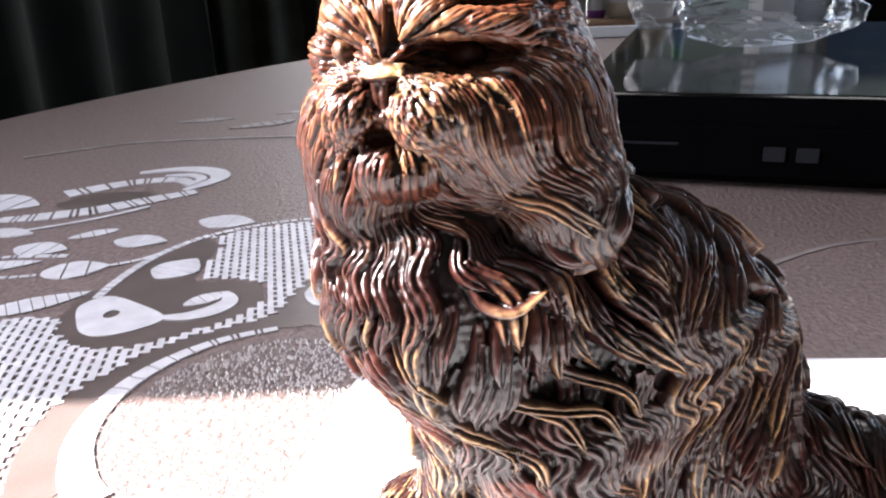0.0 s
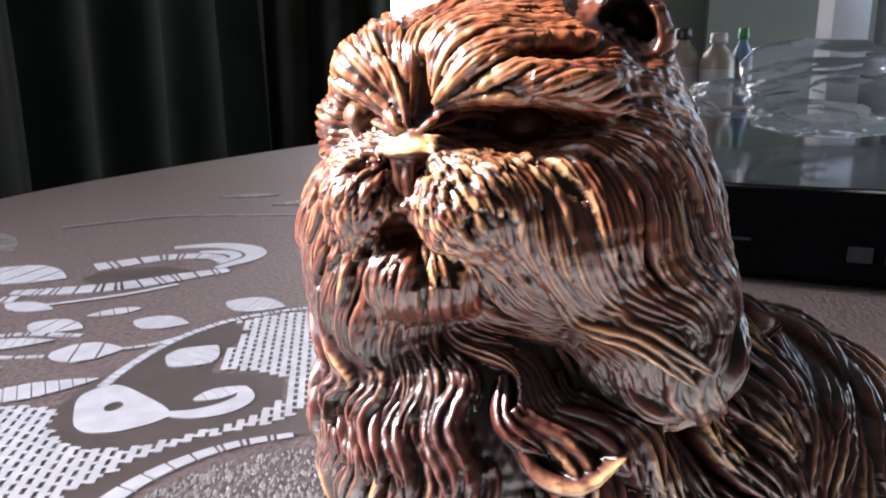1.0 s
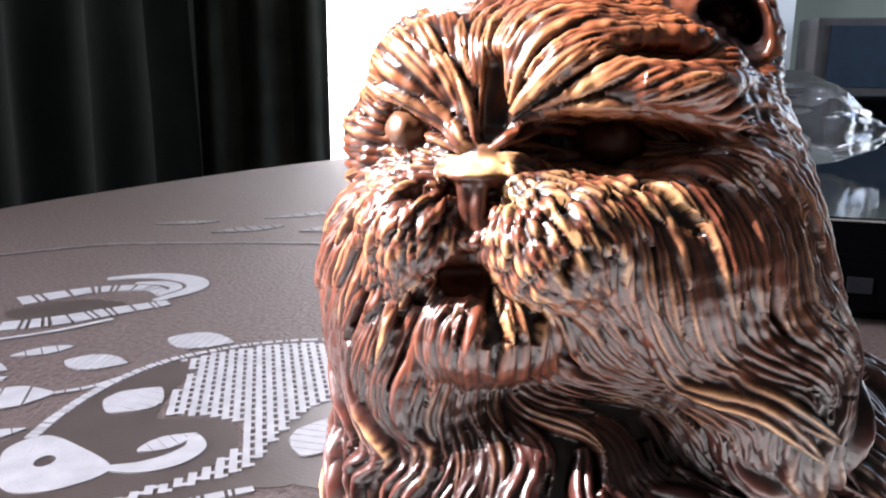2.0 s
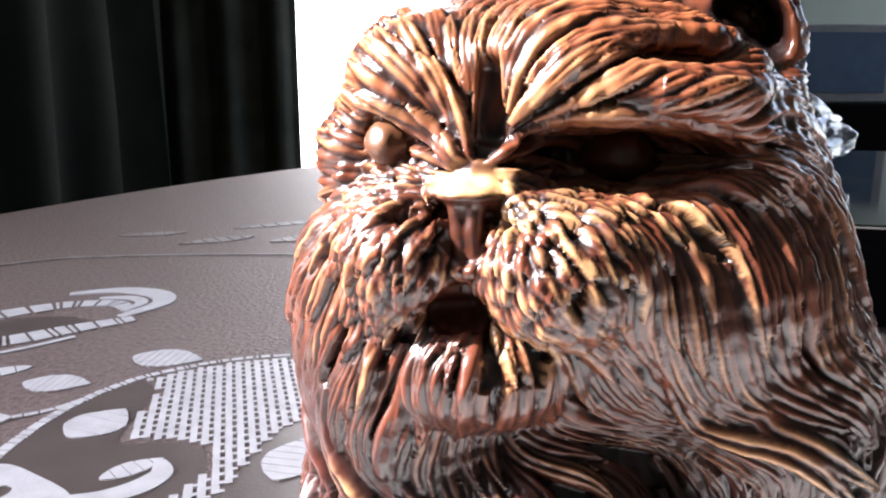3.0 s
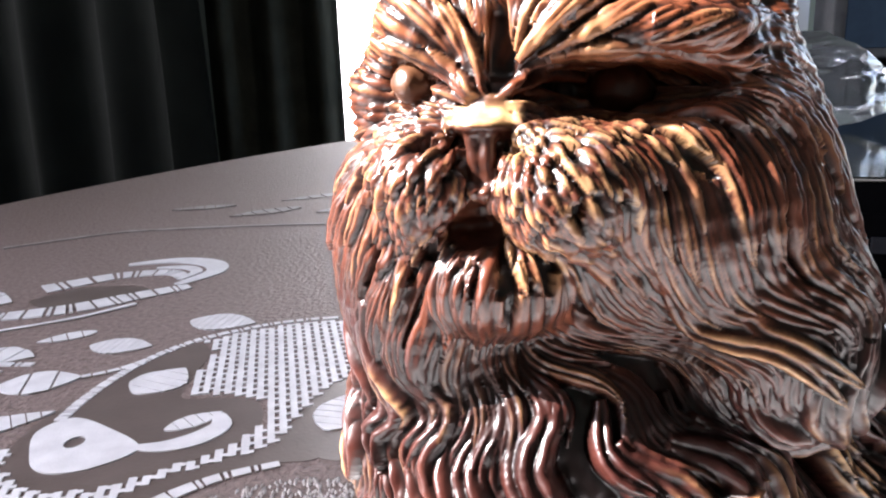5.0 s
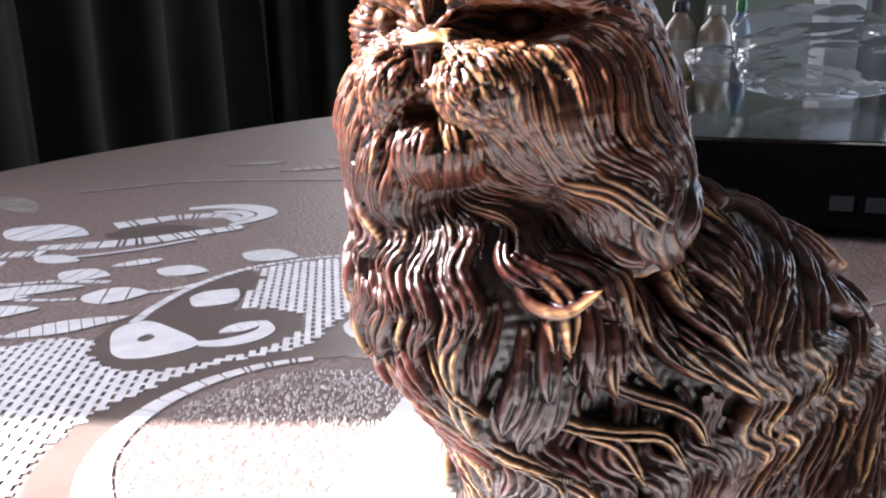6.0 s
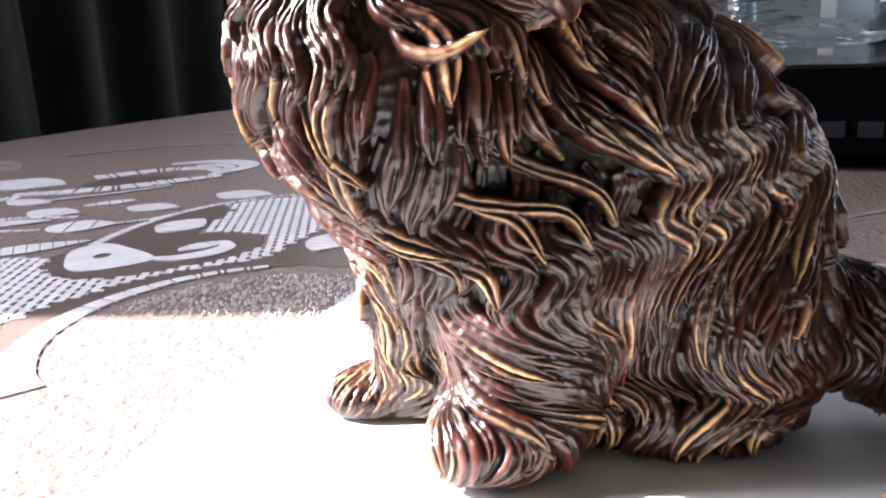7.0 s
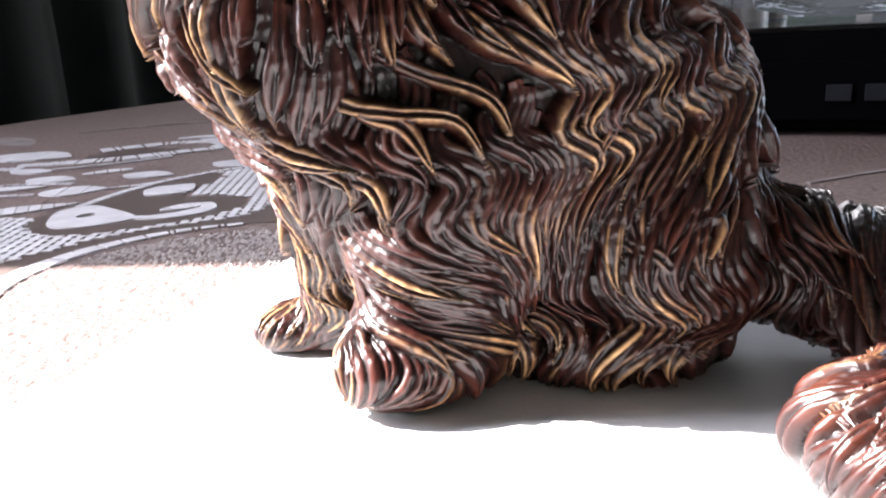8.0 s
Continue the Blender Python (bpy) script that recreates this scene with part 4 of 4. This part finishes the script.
relief = np.full(len(skin), -0.0010)
gilt_highlight = np.zeros(len(skin))
strand_id = np.zeros(len(skin))
ridge = np.zeros(len(skin))
AROUND = np.array([(a, b, e) for a in (-1, 0, 1) for b in (-1, 0, 1) for e in (-1, 0, 1)])
AROUND_WIDE = np.array([(a, b, e) for a in range(-2, 3) for b in range(-2, 3) for e in range(-2, 3)])
for i in rs.permutation(len(seeds)):
    c = np.floor(trail[i] / CELL).astype(np.int64)
    reach = np.unique((c[:, None, :] + (AROUND if hw[i] < 0.003 else AROUND_WIDE)[None]).reshape(-1, 3), axis=0)
    found = [bucket[k] for k in ((reach[:, 0] * 1000 + reach[:, 1] + 200) * 1000 + reach[:, 2] + 200).tolist() if k in bucket]
    if not found:
        continue
    ids = np.concatenate(found)
    sk = skin[ids]
    j = ((trail[i] ** 2).sum(1)[None] - 2.0 * (sk @ trail[i].T)).argmin(1)
    diff = sk - trail[i][j]
    run = (diff * tang[i][j]).sum(1)
    s = np.clip(j / (PTS - 1) + run / hl[i], 0, 1)
    # a drop: thin at the root, full in the middle, pointed at the end
    width = hw[i] * (0.30 + 0.70 * np.sin(math.pi * np.clip(s * 0.80 + 0.05, 0, 1)) ** 0.7) * np.where(s > 0.70, 1 - ((s - 0.70) / 0.31) ** 1.6, 1) + 1e-6
    off = (diff * across[i][j]).sum(1) / width
    good = (np.abs(off) < 1) & (np.abs(run) < hl[i] / PTS) & ((trail_n[i][j] * skin_n[ids]).sum(1) > 0.2)
    if not good.any():
        continue
    ids, off, s = ids[good], off[good], s[good]
    fine = np.abs(np.sin(hn[i] * math.pi * (off + 1) / 2))
    crest = np.sqrt(1 - off ** 2)
    rise = 0.22 + 0.78 * soft_step(s, 0.0, 0.72)
    cut = 0.36 if hn[i] > 1 else 0.0
    h = hh[i] * rise * crest ** 0.8 * (1 - cut + cut * fine ** 0.8) + hh[i] * (vary[0][i] - 1.0) * 0.60
    win = h > relief[ids]
    ids, h = ids[win], h[win]
    relief[ids] = h
    gilt_highlight[ids] = gilded[i] * (fine[win] * crest[win]) ** 3.0 * soft_step(s[win], 0.10, 0.60)
    strand_id[ids] = vary[1][i]
    ridge[ids] = fine[win] * crest[win] ** 0.7

# height over the surroundings: shade is painted into the hollows, crests keep full colour
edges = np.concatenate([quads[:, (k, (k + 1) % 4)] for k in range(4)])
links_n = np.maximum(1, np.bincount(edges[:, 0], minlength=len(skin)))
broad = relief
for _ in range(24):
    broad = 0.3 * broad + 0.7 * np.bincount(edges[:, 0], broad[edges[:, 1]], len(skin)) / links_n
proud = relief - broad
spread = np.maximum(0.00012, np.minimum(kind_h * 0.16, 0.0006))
relief_shading = 0.04 + 0.96 * soft_step(proud / spread, -0.9, 0.8) * (0.35 + 0.65 * ridge)
gilt_highlight *= soft_step(proud / spread, 0.05, 1.0)

# smooth parts: eyeballs, nose leather, the underside
u, v, w = head_coords(skin)
bare = np.zeros(len(skin))
for cu, cv, cw, r in ((MID - 0.0125, 0.0255, 0.0122, 0.0046), (MID + 0.0145, 0.0165, 0.0105, 0.0056), (MID - 0.0006, 0.0320, 0.0070, 0.0050), (MID - 0.0006, 0.0325, 0.0025, 0.0036), (MID - 0.002, 0.0300, -0.0060, 0.0048), (0.0183, 0.0060, 0.0260, 0.0104)):
    bare = np.maximum(bare, soft_step(-np.sqrt((u - cu) ** 2 + (v - cv) ** 2 + (w - cw) ** 2), -r, -0.8 * r))
bare = np.maximum(bare, soft_step(-skin[:, 2], -0.003, -0.001))
relief = relief * (1 - bare)
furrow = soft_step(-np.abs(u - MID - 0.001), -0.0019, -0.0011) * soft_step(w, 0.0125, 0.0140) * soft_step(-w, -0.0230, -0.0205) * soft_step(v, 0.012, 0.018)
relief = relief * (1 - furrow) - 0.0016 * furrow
nose_tip = soft_step(-np.sqrt((u - MID + 0.0006) ** 2 + (v - 0.0310) ** 2 + ((w - 0.0080) * 1.6) ** 2), -0.0054, -0.0040)
nose_tip *= soft_step(skin_n[:, 2], 0.0, 0.6)
# sunlit highlight painted on the brow crests in the gilding colour
brow = head_share(skin) * soft_step(w, 0.013, 0.018) * soft_step(-w, -0.030, -0.023) * soft_step(v, 0.010, 0.020) * soft_step(-u, -0.016, -0.002)
gilt_highlight = np.maximum(gilt_highlight, 0.28 * brow * soft_step(proud / spread, 0.0, 1.0))
# gilding thinned on the tail to paint in its shade
gilt_highlight *= 1 - 0.75 * soft_step(skin[:, 0], 0.160, 0.175)
# sunlit strands painted on top of the right whisker pad
pad = head_share(skin) * soft_step(v, 0.018, 0.027) * soft_step(-w, -0.009, -0.004) * soft_step(w, -0.018, -0.010) * soft_step(u, MID + 0.001, MID + 0.004)
gilt_highlight = np.maximum(gilt_highlight, 0.45 * pad * soft_step(proud / spread, 0.3, 1.1) * soft_step(strand_id, 0.80, 1.0))
# golden highlight painted on the sunlit eyeball
eye_highlight = soft_step(-np.sqrt((u - MID + 0.0125) ** 2 + (v - 0.0255) ** 2 + (w - 0.0122) ** 2), -0.0042, -0.0034)
gilt_highlight = np.maximum(gilt_highlight * (1 - bare) * (1 - furrow) + 0.07 * eye_highlight, 0.70 * nose_tip)
# red lacquer of the head, plus sunlight painted on crown and upward back faces
warm_lit = head_share(skin) * (0.40 + 0.60 * soft_step(w, -0.004, 0.024)) + 0.5 * soft_step(skin[:, 0], 0.10, 0.13) * soft_step(skin_n[:, 2], 0.2, 0.8)
warm_lit *= 1 - soft_step(skin[:, 0], 0.165, 0.18)
relief += 0.00012 * wobble(skin, 2500.0, 21)
shape = skin + skin_n * relief[:, None]
shape[:, 2] = np.maximum(shape[:, 2], 0.0002)


def quad_mesh(name, v, q):
    me = bpy.data.meshes.new(name)
    me.vertices.add(len(v))
    me.vertices.foreach_set("co", v.astype(np.float32).ravel())
    me.loops.add(q.size)
    me.loops.foreach_set("vertex_index", q.astype(np.int32).ravel())
    me.polygons.add(len(q))
    me.polygons.foreach_set("loop_start", np.arange(0, q.size, 4, dtype=np.int32))
    me.update(calc_edges=True)
    me.shade_smooth()
    return me


def figurine_paint():
    """Dark brown lacquer, redder on the head, gilding dry-brushed on the locks, painted shade and highlights."""
    m, n, l, p = material("figurine_paint")
    def attribute(name):
        a = n.new("ShaderNodeAttribute")
        a.attribute_name = name
        return a.outputs["Fac"]
    def mix(fac, a, b):
        x = n.new("ShaderNodeMix")
        x.data_type = "RGBA"
        l.new(fac, x.inputs["Factor"])
        for sock, val in ((x.inputs[6], a), (x.inputs[7], b)):
            if isinstance(val, tuple):
                sock.default_value = (*val, 1)
            else:
                l.new(val, sock)
        return x.outputs[2]
    blot = tex_noise(n, l, 90, 5, 0.6)
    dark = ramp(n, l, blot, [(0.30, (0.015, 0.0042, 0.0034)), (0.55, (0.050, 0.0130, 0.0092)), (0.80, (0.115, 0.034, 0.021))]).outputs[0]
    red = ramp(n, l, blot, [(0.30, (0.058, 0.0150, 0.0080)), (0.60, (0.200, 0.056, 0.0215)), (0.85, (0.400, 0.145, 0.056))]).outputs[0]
    # a near-black undercoat paints shade between the strands, brown lies on their crests
    base = mix(attribute("relief_shading"), (0.0048, 0.0016, 0.0014), mix(attribute("warm_lit"), dark, red))
    worn = n.new("ShaderNodeMath")
    worn.operation = "MULTIPLY"
    l.new(attribute("gilt_highlight"), worn.inputs[0])
    l.new(ramp(n, l, tex_noise(n, l, 260, 4, 0.6), [(0.35, (0.25, 0.25, 0.25)), (0.6, (1, 1, 1))]).outputs[0], worn.inputs[1])
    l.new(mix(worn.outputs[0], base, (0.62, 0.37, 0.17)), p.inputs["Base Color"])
    l.new(ramp(n, l, tex_noise(n, l, 400, 3), [(0.3, (0.28, 0.28, 0.28)), (0.7, (0.42, 0.42, 0.42))]).outputs[0], p.inputs["Roughness"])
    p.inputs["Coat Weight"].default_value, p.inputs["Coat Roughness"].default_value = 0.06, 0.16
    p.inputs["Specular IOR Level"].default_value = 0.40
    bump(n, l, p, tex_noise(n, l, 1500, 3), 0.15, 0.0002)
    return m


me = quad_mesh("figurine", shape * FIG_SCALE, quads)
# shade painted into the brow furrow
relief_shading *= 1 - 0.8 * furrow
# ear opening painted dark, as in the shade of its rim
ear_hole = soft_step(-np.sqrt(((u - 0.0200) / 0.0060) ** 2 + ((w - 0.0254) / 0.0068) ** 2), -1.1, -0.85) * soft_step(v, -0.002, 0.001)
relief_shading = relief_shading * (1 - bare) + 0.45 * bare * (1 - ear_hole)
for name, values in (("gilt_highlight", gilt_highlight), ("warm_lit", warm_lit), ("relief_shading", relief_shading)):
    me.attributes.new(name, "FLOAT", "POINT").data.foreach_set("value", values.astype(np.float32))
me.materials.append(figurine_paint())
figurine = tagged(new("figurine", me), "glossy brown seated long-haired animal figurine with gilded hair", "figurine")
figurine.location = (0, 0, 0.0016)
